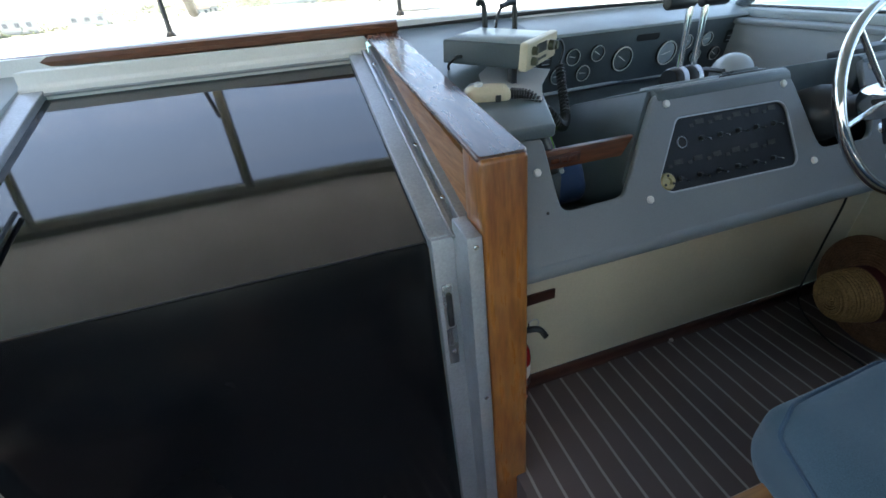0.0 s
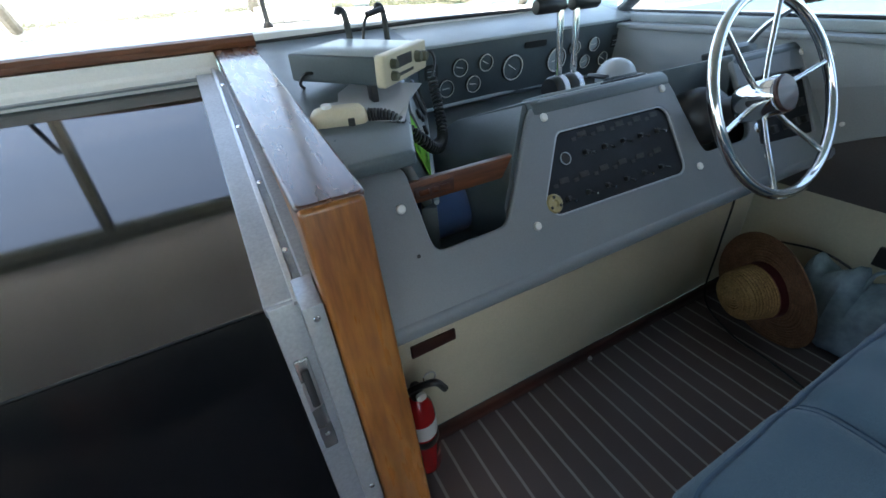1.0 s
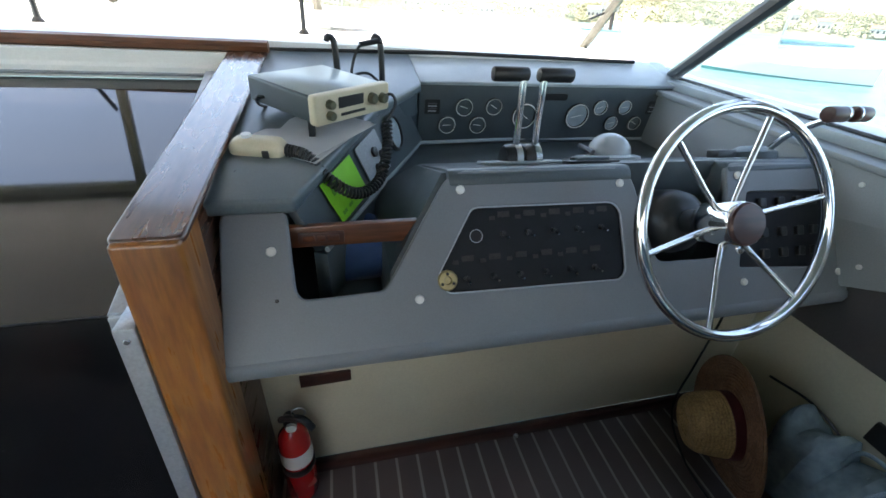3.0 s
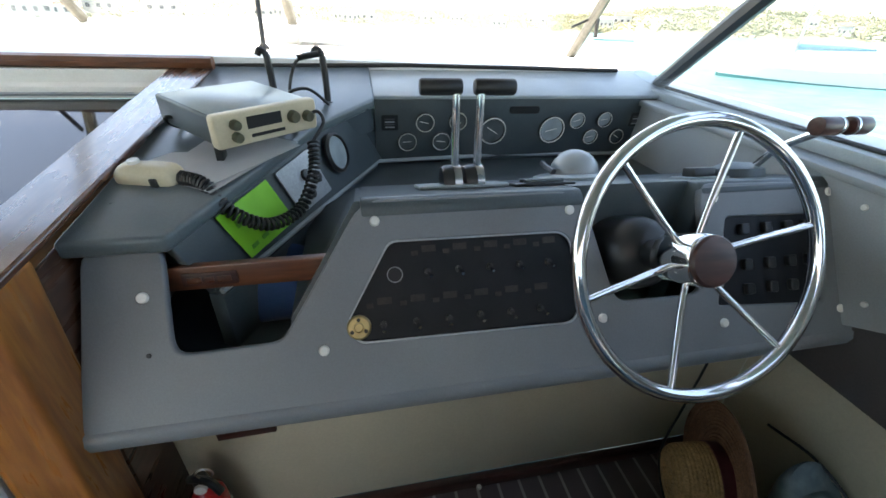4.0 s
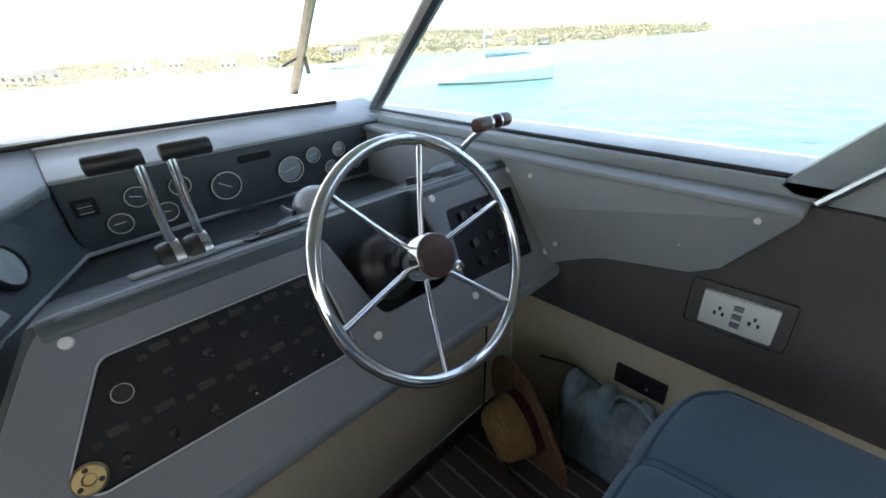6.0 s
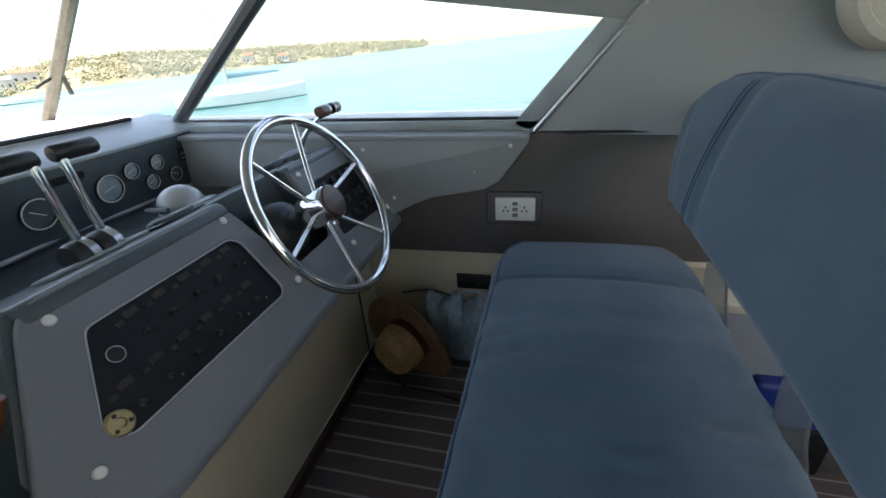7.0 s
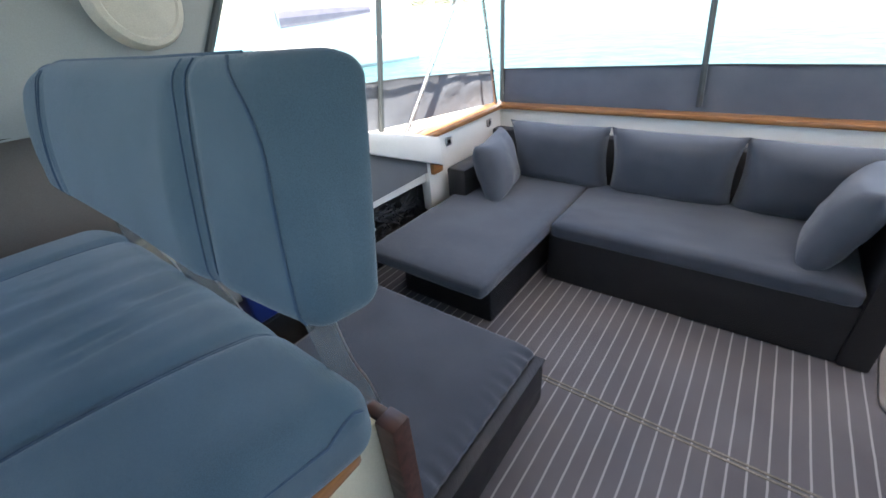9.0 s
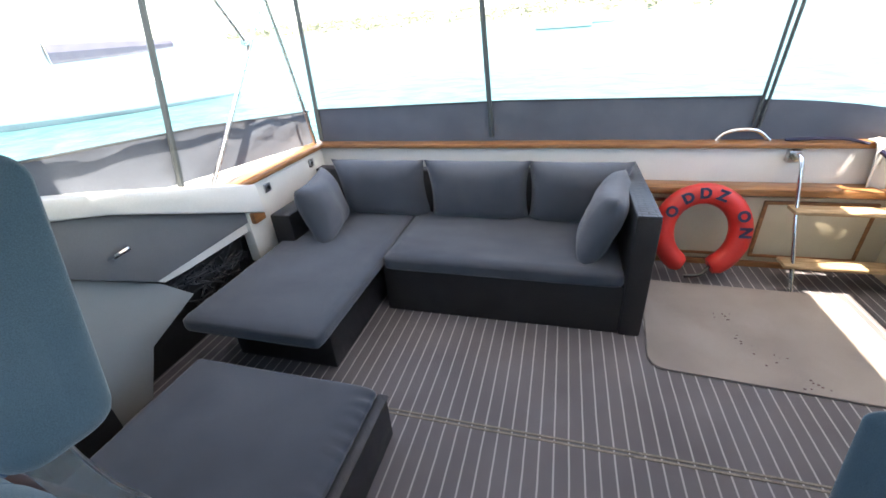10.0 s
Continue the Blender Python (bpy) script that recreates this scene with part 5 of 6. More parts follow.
# ---------------------------------------------------------------- helm benches
def bench(xe, sgn, length, label, foot=FLOOR):
    """A bench with a padded seat and a hinged backrest; xe is its aisle end, sgn the way it runs."""
    X = lambda d: xe + sgn * d
    th = thing("helm_bench", (X(length / 2), 0.2, 0.0), label, "bench", "helm benches")
    x0, x1 = sorted((X(0.06), X(length)))
    base = part("base_box", box(x0, x1, -0.104, 0.36, max(0.0, foot), 0.50, 0.006), CREAM, th, "cream painted seat base")
    xa, xb = sorted((X(0.052), X(0.061)))
    part("end_panel", box(xa, xb, 0.03, 0.30, 0.22, 0.42, 0.006), WHITE_GEL, base)
    x0, x1 = sorted((X(0.01), X(length)))
    part("back_board", box(x0, x1, -0.136, -0.104, 0.22, 0.505, 0.005), DARK_TRIM, th, "dark red brown back board")
    xa, xb = sorted((X(0.006), X(0.056)))
    part("corner_post", box(xa, xb, -0.140, -0.092, foot, 0.510, 0.004), DARK_TRIM, th)
    part("front_edge", box(x0, x1, 0.36, 0.40, 0.50, 0.54, 0.01), TEAK_X, th, "worn teak front edge")
    xa, xb = sorted((X(0.02), X(0.07)))
    part("end_edge", box(xa, xb, -0.03, 0.40, 0.495, 0.535, 0.01), TEAK_Y, th)
    # seat cushion
    def crown(d, y):
        u, w = 2 * d / length - 1, (y - 0.18) / 0.275
        return 0.038 * max(0, 1 - abs(u) ** 3) ** 0.7 * max(0, 1 - abs(w) ** 2.4) ** 0.7 + 0.03 * d / length

    bm = cushion(0.0, length, -0.078, 0.455, 0.505, 0.662, 0.058, 100, 0.0)
    for v in bm.verts:
        d, y = v.co.x, v.co.y
        f = (y + 0.095) / 0.55
        if d < 0.35:
            v.co.x += 0.11 * max(0, f) ** 1.5 * (1 - d / 0.35)
        far = max(0, (d - length + 0.22) / 0.22)
        v.co.y = 0.18 + (v.co.y - 0.18) * (1 - 0.20 * far ** 2.5)
        if v.co.z > 0.6:
            v.co.z += crown(d, y) - 0.02 * far ** 2
            v.co.z += 0.011 * math.sin(d * 52 + 2.2 * noise.noise(Vector((d * 3, y * 4, 0)))) * max(0, 1 - abs(d - 0.62) / 0.32) * (0.4 + 0.6 * noise.noise(Vector((d * 9, y * 2, 3.0))))
            fold = max(0, math.sin(d * 125 + 5.5 * noise.noise(Vector((d * 2.5, y * 6, 7.0))))) ** 4
            v.co.z -= 0.013 * fold * max(0, 1 - abs(d - 0.66) / 0.30) * max(0, min(1, 2.4 * noise.noise(Vector((d * 5, y * 5, 11.0))) + 0.45))
            for s in (0.27, 0.98):
                q = abs(d - s - 0.10 * f * (1 if s < 0.5 else 0))
                v.co.z -= 0.014 * math.exp(-(q / 0.022) ** 2)
    bm.transform(Matrix(((sgn, 0, 0, xe), (0, 1, 0, 0), (0, 0, 1, 0), (0, 0, 0, 1))))
    if sgn < 0:
        bmesh.ops.reverse_faces(bm, faces=list(bm.faces))
    rim = [(X(0.012), -0.062), (X(0.02), 0.1), (X(0.085), 0.36), (X(0.125), 0.425), (X(0.24), 0.437), (X(0.6), 0.438), (X(length - 0.16), 0.425), (X(length - 0.06), 0.385), (X(length - 0.02), 0.32), (X(length - 0.016), 0.0)]
    lines = [laid(bm, curve_pts([(x, y, 0.7) for x, y in rim], 10), (0, 0, -1), 0.002)]
    for s, k in ((0.262, 0.10), (0.978, 0.0)):
        for e in (-0.008, 0.008):
            lines.append(laid(bm, [(X(s + e + k * (y + 0.095) / 0.55), y, 0.7) for y in [-0.068 + 0.518 * i / 30 for i in range(31)]], (0, 0, -1), 0.0005))
    seat = part("seat", bm, BLUE, th, smooth=80)
    part("piping", tube(lines[0], 0.0032, 6), BLUE_PIPE_SHADE, seat)
    # Seam lines drawn darker than the cloth, for the shade in their grooves.
    for line in lines[1:]:
        part("stitched_seam_shade", tube(line, 0.0017, 6), BLUE_PIPE_SHADE, seat)
    # backrest
    L = length + 0.16
    bm = cushion(0.0, L, -0.075, 0.04, 0.0, 0.35, 0.038, 60, 0.0)
    for v in bm.verts:
        d, y, z = v.co
        zr = z / 0.35
        yr = (y + 0.075) / 0.115
        if d < 0.30:
            v.co.x += (0.025 + 0.085 * zr + 0.05 * max(0, zr) ** 6) * max(0, yr) ** 1.1 * (1 - d / 0.30)
            v.co.y += -0.03 * (1 - d / 0.3)
        if d > L - 0.5:
            t = (d - (L - 0.5)) / 0.5
            v.co.x -= 0.27 * max(0, 1 - zr) ** 1.5 * t
            v.co.z -= 0.03 * t * zr + 0.10 * max(0, t) ** 4 * zr
        v.co.z += 0.035 * (1 - zr) * min(1, max(0, (d - 0.1) / 0.5))
        if yr > 0.5:
            v.co.y += 0.018 * (1 - (2 * zr - 1) ** 2) * (1 if 0.3 < d < L - 0.15 else 0.3)
            for s in (0.257, L - 0.41):
                q = abs(d - s)
                v.co.y -= 0.012 * math.exp(-(q / 0.018) ** 2)
        v.co.y += -0.085 * zr * max(0, yr) - 0.058 * zr * (1 - max(0, yr))
    bm.transform(Matrix(((sgn, 0, 0, xe - 0.02 * sgn), (0, 1, 0, -0.02), (0, 0, 1, 0.808), (0, 0, 0, 1))))
    if sgn < 0:
        bmesh.ops.reverse_faces(bm, faces=list(bm.faces))
    lines = [laid(bm, [(X(d0 + 0.025 * i / 24), 0.0, 0.81 + 0.345 * i / 24) for i in range(25)], (0, -1, 0), 0.0008) for d0 in (0.236, 0.252, L - 0.43, L - 0.415)]
    fold = laid(bm, [(X(0.040 + 0.075 * i / 24 + 0.065 * max(0, (i - 15) / 9) ** 2), 0.0, 0.82 + 0.335 * i / 24) for i in range(25)], (0, -1, 0), 0.001)
    crest = laid(bm, [(X(0.165 + (L - 0.385) * i / 40), -0.112 + 0.022 * min(1, i / 8), 1.0) for i in range(41)], (0, 0, -1), 0.001)
    back = part("backrest", bm, BLUE, th, smooth=80)
    # Darker lines paint the shade of the backrest seams.
    for line in lines:
        part("stitched_seam_shade", tube(line, 0.0018, 6), BLUE_PIPE_SHADE, back)
    part("piping", tube(fold, 0.0028, 6), BLUE_PIPE_SHADE, back)
    part("piping", tube(crest, 0.0028, 6), BLUE_PIPE_SHADE, back)
    # curved bracket straps
    for d in (0.10, 0.62, 0.98):
        pts = curve_pts([(X(d), -0.062 if d < 0.3 else -0.035, 0.86 + 0.05 * d), (X(d), -0.068, 0.79), (X(d), -0.075, 0.71), (X(d), -0.088, 0.63), (X(d), -0.108, 0.56), (X(d), -0.126, 0.46)])
        bm = bmesh.new()
        rows = []
        for p in pts:
            rows.append([bm.verts.new(p + Vector((dx, dy, 0))) for dx, dy in ((-0.003, -0.024), (0.003, -0.024), (0.003, 0.024), (-0.003, 0.024))])
        for r0, r1 in zip(rows, rows[1:]):
            for k in range(4):
                bm.faces.new((r0[k], r0[(k + 1) % 4], r1[(k + 1) % 4], r1[k]))
        bm.faces.new(rows[0][::-1])
        bm.faces.new(rows[-1])
        bmesh.ops.recalc_face_normals(bm, faces=list(bm.faces))
        st = part("bracket", bm, CLEARISH, th, "grey curved bracket strap")
        part("bright_edge", tube([p + Vector((0, -0.025, 0)) for p in pts], 0.003, 6), ALU, st)
    return th


bench(0.60, 1, 1.25, "faded blue upholstered helm bench with a hinged backrest")
port_bench = bench(-0.47, -1, 1.12, "faded blue upholstered port bench with a hinged backrest", 0.27)
port_bench.matrix_basis = Matrix.Translation((0, -0.34, -0.52)) @ port_bench.matrix_basis

spk = thing("speaker", (1.955, -0.457, 1.305), "round off-white speaker on the grey wing", "speaker")
sm = frame_m((1.922, -0.457, 1.305), (0.18, -1, 0), (0.05, 0, 1))
part("rim", lathe([(0.155, -0.03), (0.152, 0.0), (0.143, 0.012), (0.125, 0.016), (0.118, 0.010)], sm, 40), SPEAKER_W, spk)
part("grille", lathe([(0.119, 0.010), (0.09, 0.018), (0.04, 0.022), (0, 0.023)], sm, 40), SPEAKER_W, spk)

# locker shelf and clutter under the window aft of the bench
ledge = thing("side_ledge", (1.98, -0.35, 0.3), "cream ledge with grey lining behind the bench", "ledge", kind="structure")
part("ledge", prism([(-0.62, 0.42), (-0.10, 0.44), (-0.10, 0.47), (-0.62, 0.45)], "x", 1.86, 2.09, 0.004), CREAM, ledge)
part("lining", prism([(-0.62, 0.10), (-0.10, 0.10), (-0.10, 0.42), (-0.62, 0.40)], "x", 1.92, 2.09, 0.004), SIDE_VINYL, ledge)
tub = thing("storage_tub", (1.97, -0.53, FLOOR), "low blue plastic tub with a black base", "tub")
part("tub", box(1.87, 2.075, -0.66, -0.40, -0.04, 0.15, 0.02, 3), BLUE_TUB, tub)
part("base", box(1.86, 2.08, -0.67, -0.39, FLOOR, -0.04, 0.01), BLACK, tub)

# ---------------------------------------------------------------- cockpit: ottoman, corner sofa, mat
ott = thing("ottoman", (1.12, -0.6, FLOOR), "low charcoal ottoman with a black rattan base", "ottoman")
part("base", box(0.648, 1.54, -0.90, -0.18, FLOOR, -0.03, 0.012), RATTAN, ott)
bm = cushion(0.690, 1.56, -0.905, -0.17, -0.035, 0.018, 0.022, 64, 0.010)
for v in bm.verts:
    e = max(0, 1 - abs(v.co.x - 0.70) / 0.075)
    pleat = math.sin(v.co.y * 120 + 3 * noise.noise(v.co * 8)) * (0.45 + noise.noise(Vector((v.co.y * 10, 1, 0))))
    v.co.z += 0.007 * e * pleat - 0.014 * e ** 2
    v.co.x -= 0.006 * e * pleat
    v.co.z += 0.005 * noise.noise(v.co * 4)
part("cushion", bm, SOFA_GREY, ott, smooth=80)
part("rattan_edge", box(0.643, 0.69, -0.905, -0.175, -0.032, -0.025, 0.003), RATTAN, ott)

sofa = thing("corner_sofa", (0.6, -1.9, FLOOR), "charcoal corner sofa with black rattan frame", "sofa")
part("base", box(-0.31, 1.0, -2.45, -1.725, FLOOR, 0.045, 0.012), RATTAN, sofa)
part("chaise_base", box(1.07, 1.66, -2.45, -1.20, FLOOR, 0.02, 0.012), RATTAN, sofa)
part("backframe", box(-0.30, 1.78, -2.54, -2.44, FLOOR, 0.40, 0.012), RATTAN, sofa)
ar = part("armrest", box(-0.415, -0.305, -2.54, -1.715, FLOOR, 0.43, 0.014), RATTAN, sofa)
part("woven_top", box(-0.412, -0.308, -2.535, -1.718, 0.428, 0.436, 0.004), RATTAN_TOP, ar, "grey woven top edge")
part("short_armrest", box(1.62, 1.76, -2.46, -1.82, 0.02, 0.30, 0.012), RATTAN, sofa)
part("seat_cushion", cushion(-0.30, 0.992, -2.40, -1.715, 0.03, 0.122, 0.03, 20, 0.012, 0.003, 4.0), SOFA_GREY, sofa, smooth=80)
part("chaise_cushion", cushion(0.998, 1.74, -2.40, -1.015, 0.035, 0.122, 0.03, 20, 0.010, 0.003, 9.0), SOFA_GREY, sofa, smooth=80)


def pillow(cx, cy, cz, w, h, d, rx, rz, seed, label):
    """A scatter pillow: full in the middle, thin at its seams, pulled out to four corners."""
    bm = bmesh.new()
    n = 16
    for side in (1, -1):
        g = []
        for j in range(n + 1):
            row = []
            for i in range(n + 1):
                u, v = -1 + 2 * i / n, -1 + 2 * j / n
                t = ((1 - u ** 4) * (1 - v ** 4)) ** 0.55
                pu = u * (1 - 0.07 * (1 - v * v))
                pv = v * (1 - 0.09 * (1 - u * u))
                z = side * (d / 2 * t + 0.004) + 0.010 * noise.noise(Vector((u * 2 + seed, v * 2, side))) * t
                row.append(bm.verts.new((pu * w / 2, pv * h / 2, z)))
            g.append(row)
        for j in range(n):
            for i in range(n):
                q = (g[j][i], g[j][i + 1], g[j + 1][i + 1], g[j + 1][i])
                bm.faces.new(q if side > 0 else q[::-1])
    bmesh.ops.remove_doubles(bm, verts=list(bm.verts), dist=0.0085)
    bmesh.ops.recalc_face_normals(bm, faces=list(bm.faces))
    bm.transform(pose(cx, cy, cz, rx, 0, rz))
    p = thing("pillow", (cx, cy, cz - h / 2), label, "pillow", "sofa pillows")
    part("cover", bm, PILLOW_GREY, p, smooth=80)


for k, (cx, w) in enumerate(((1.21, 0.66), (0.545, 0.665), (-0.07, 0.585))):
    pillow(cx, -2.335, 0.305, w, 0.44, 0.20, 78, 0, k * 5.0, "slate grey back pillow leaning on the sofa back")
pillow(1.50, -2.03, 0.285, 0.48, 0.40, 0.19, 74, -78, 21.0, "slate grey pillow leaning on the short sofa arm")
pillow(-0.20, -2.03, 0.290, 0.52, 0.42, 0.18, 72, 80, 33.0, "slate grey pillow leaning on the sofa armrest")

fm = thing("floor_mat", (-0.95, -1.85, FLOOR), "beige grey rounded mat with dark stains on the carpet", "mat")
part("mat", plate([rounded([(-0.425, -1.50), (-1.52, -1.42), (-1.53, -2.26), (-0.50, -2.28)], 0.09, 6)], 0.012, pose(0, 0, FLOOR + 0.012), 0.003), MAT_GREY, fm)
for k in range(26):
    x, y = random.choice(((-0.86, -1.95), (-0.92, -1.75), (-1.1, -1.5), (-1.02, -1.65)))
    x, y = x + random.gauss(0, 0.03), y + random.gauss(0, 0.03)
    r = random.uniform(0.002, 0.006)
    part("stain", plate([rounded([(x - r, y - r), (x + r * 1.4, y - r * 0.6), (x + r, y + r), (x - r * 0.7, y + r * 0.8)], r * 0.6, 2)], 0.0006, pose(0, 0, FLOOR + 0.0128), 0.0001), DARK_TRIM, fm)

# ---------------------------------------------------------------- cockpit sides and transom
tra = thing("wall_transom", (0, -2.7, FLOOR), "white transom with teak rails and cream locker doors", "transom", kind="structure")
part("upper_panel", box(-1.86, 1.88, -2.76, -2.66, 0.22, 0.50, 0.006), WHITE_GEL, tra)
part("coaming_cap", box(-1.90, 1.92, -2.80, -2.625, 0.50, 0.53, 0.008), TEAK_X, tra, "varnished teak coaming cap")
part("step_rail", box(-1.80, -0.30, -2.66, -2.52, 0.245, 0.29, 0.008), TEAK_X, tra, "varnished teak rail")
part("lower_wall", box(-1.86, 1.88, -2.76, -2.58, FLOOR, 0.22, 0.004), CREAM, tra)
for x0, x1 in ((-1.06, -0.52), (-1.72, -1.16)):
    dr = part("locker_door", box(x0 + 0.02, x1 - 0.02, -2.58, -2.566, FLOOR + 0.09, 0.19, 0.003), CREAM, tra)
    for a in ((x0, x1, 0.18, 0.20), (x0, x1, FLOOR + 0.07, FLOOR + 0.09)):
        part("frame_rail", box(a[0], a[1], -2.585, -2.562, a[2], a[3], 0.003), TEAK_X, dr)
    for a in ((x0, x0 + 0.02), (x1 - 0.02, x1)):
        part("frame_stile", box(a[0], a[1], -2.583, -2.563, FLOOR + 0.08, 0.19, 0.003), TEAK_X, dr)
part("kick_rail", box(-1.80, -0.35, -2.575, -2.555, FLOOR, FLOOR + 0.04, 0.003), TEAK_X, tra)

cs = thing("wall_coaming_starboard", (1.85, -1.9, FLOOR), "white cockpit side with a teak cap to starboard", "cockpit side", kind="structure")
part("side", box(1.83, 1.90, -2.66, -1.72, 0.02, 0.50, 0.006), WHITE_GEL, cs)
part("cap", box(1.80, 1.96, -2.63, -1.72, 0.50, 0.53, 0.008), TEAK_Y, cs, "varnished teak coaming cap")
part("outer_side", box(1.96, 2.14, -2.75, -0.62, 0.40, 0.50, 0.01), WHITE_GEL, cs)
for y in (-2.472, -1.949):
    ft = part("vent_fitting", box(1.818, 1.832, y - 0.03, y + 0.03, 0.405, 0.46, 0.006), STEEL, cs)
    part("hole", box(1.814, 1.820, y - 0.012, y + 0.012, 0.42, 0.445, 0.003), BLACK, ft)
bm = prism([(-1.84, 0.305), (-1.82, 0.50), (-1.02, 0.745), (-0.60, 0.86), (-0.60, 0.78), (-0.99, 0.662)], "x", 1.79, 2.05, 0.014)
part("moulded_lip", bm, WHITE_GEL, cs, "white moulded lip")
part("teak_end", box(1.80, 1.90, -1.84, -1.74, 0.27, 0.34, 0.008), TEAK_Y, cs)
part("vinyl_panel", prism([(-1.83, 0.315), (-0.99, 0.67), (-0.60, 0.79), (-0.60, 0.60), (-1.07, 0.28), (-1.83, 0.29)], "x", 1.84, 1.90, 0.004), PANEL_GREY, cs, "grey vinyl panel")
part("grey_gusset", prism([(-0.60, 0.60), (-1.05, 0.285), (-1.11, 0.243), (-1.25, 0.085), (-0.95, -0.02), (-0.84, FLOOR), (-0.60, FLOOR)], "x", 1.885, 1.93, 0.003), SIDE_VINYL, cs, "grey painted gusset")
part("pale_rail", prism([(-1.06, 0.288), (-1.83, 0.288), (-1.83, 0.225), (-1.24, 0.235), (-1.12, 0.245)], "x", 1.86, 1.90, 0.003), WHITE_GEL, cs, "white moulded edge")
# Black sheet stands in for the dark depth of the open side locker.
part("locker_dark", box(1.98, 2.0, -2.6, -0.66, FLOOR, 0.45, 0.002), BLACK, cs)
part("handle", tube(curve_pts([(1.84, -0.93, 0.48), (1.80, -0.94, 0.50), (1.80, -0.99, 0.505), (1.84, -1.01, 0.50)]), 0.012, 8), CHROME, cs)
lines = []
for k in range(34):
    c = Vector((1.955, random.uniform(-1.85, -1.12), random.uniform(-0.02, 0.16)))
    lines.append(tube(curve_pts([c + Vector((random.uniform(-0.02, 0.02), random.uniform(-0.13, 0.13), random.uniform(-0.06, 0.06))) for q in range(4)], 5), 0.006, 5))
rope = tagged(part("rope_tangle", join(*lines), ROPE, None), "tangle of dark and pale rope in the side locker", "rope", kind="stuff")

cp = thing("wall_coaming_port", (-1.85, -1.9, FLOOR), "white cockpit side with a teak cap to port", "cockpit side", kind="structure")
part("side", box(-1.90, -1.82, -2.66, -0.62, 0.36, 0.58, 0.006), WHITE_GEL, cp)
part("cap", box(-1.95, -1.79, -2.63, -0.62, 0.58, 0.61, 0.008), TEAK_Y, cp, "varnished teak coaming cap")
part("rail", box(-1.83, -1.79, -2.60, -0.62, 0.32, 0.36, 0.006), TEAK_Y, cp)
part("lower_side", box(-1.90, -1.83, -2.66, -0.62, FLOOR, 0.33, 0.004), CREAM, cp)
part("upright_trim", box(-1.835, -1.80, -1.80, -1.76, FLOOR, 0.10, 0.004), TEAK_Y, cp)
part("vent_fitting", box(-1.825, -1.812, -2.29, -2.24, 0.46, 0.51, 0.004), STEEL, cp)
eng = thing("outboard_box", (-1.7, -1.4, FLOOR), "dark bag stowed against the port side", "bag")
part("bag", cushion(-1.80, -1.58, -1.62, -1.0, FLOOR, 0.03, 0.09, 14, 0.0, 0.04, 3.0), BLACK, eng)

ladder = thing("boarding_ladder", (-1.5, -2.45, FLOOR), "folding stainless ladder with pale teak treads", "ladder")
for x in (-1.25, -1.72):
    part("rail", tube(curve_pts([(x, -2.60, 0.47), (x, -2.56, 0.475), (x - 0.005, -2.52, 0.43), (x - 0.02, -2.46, 0.22), (x - 0.04, -2.36, -0.05), (x - 0.05, -2.28, FLOOR + 0.005)]), 0.012, 10), CHROME, ladder)
for y, z in ((-2.44, 0.19), (-2.36, -0.11)):
    part("tread", box(-1.80, -1.24, y - 0.055, y + 0.055, z, z + 0.022, 0.006), TEAK_DRY, ladder, "pale teak tread")
part("mount", box(-1.285, -1.225, -2.665, -2.62, 0.42, 0.49, 0.006), STEEL, ladder)
hdl = thing("transom_rail", (-1.0, -2.7, 0.53), "curved chrome grab rail on the transom cap", "grab rail")
part("bar", tube(curve_pts([(-0.86, -2.70, 0.53), (-0.90, -2.70, 0.575), (-0.98, -2.70, 0.595), (-1.07, -2.70, 0.585), (-1.14, -2.70, 0.53)]), 0.012, 10), CHROME, hdl)
tw = thing("towel", (-1.68, -2.6, 0.3), "white and navy towel hung over the transom corner", "towel")
bm = bmesh.new()
g = []
for j in range(15):
    row = []
    for i in range(9):
        u, v = i / 8, j / 14
        y = -2.66 + 0.06 * min(1, v * 3)
        z = 0.545 - max(0, v - 0.25) * 0.36
        row.append(bm.verts.new((-1.58 - 0.20 * u - 0.05 * v, y + 0.02 * math.sin(u * 14 + v * 3), z + 0.012 * math.sin(u * 9))))
    g.append(row)
for j in range(14):
    for i in range(8):
        bm.faces.new((g[j][i], g[j][i + 1], g[j + 1][i + 1], g[j + 1][i]))
ex = bmesh.ops.extrude_face_region(bm, geom=list(bm.faces))
bmesh.ops.translate(bm, verts=[q for q in ex["geom"] if isinstance(q, bmesh.types.BMVert)], vec=(0, 0.008, 0.004))
bmesh.ops.recalc_face_normals(bm, faces=list(bm.faces))
part("cloth", bm, TOWEL, tw)
part("navy_stripe", tube(curve_pts([(-1.62, -2.585, 0.50), (-1.70, -2.575, 0.44), (-1.80, -2.57, 0.40)]), 0.012, 6), NAVY, tw)
part("strap", tube(curve_pts([(-1.20, -2.66, 0.545), (-1.35, -2.66, 0.55), (-1.48, -2.65, 0.55), (-1.58, -2.62, 0.53)]), 0.009, 6), NAVY, tw)

# horseshoe buoy with lettering
bu = thing("horseshoe_buoy", (-0.78, -2.35, FLOOR), "red horseshoe lifebuoy with navy letters leaning on the transom", "lifebuoy")
bum = frame_m((-0.80, -2.395, 0.070), (-1, 0, -0.03), Vector((0.0, -0.30, 1.0)))
ang = [radians(-68 - 0 + (316) * k / 40) for k in range(41)]
pts = [bum @ Vector((0.208 * math.cos(a), (0.235 if math.sin(a) < 0 else 0.22) * math.sin(a), 0)) for a in ang]
rad = [0.048] + [0.062] * 39 + [0.048]
bm = tube(pts, rad, 16)
part("float", bm, RED, bu, smooth=60)
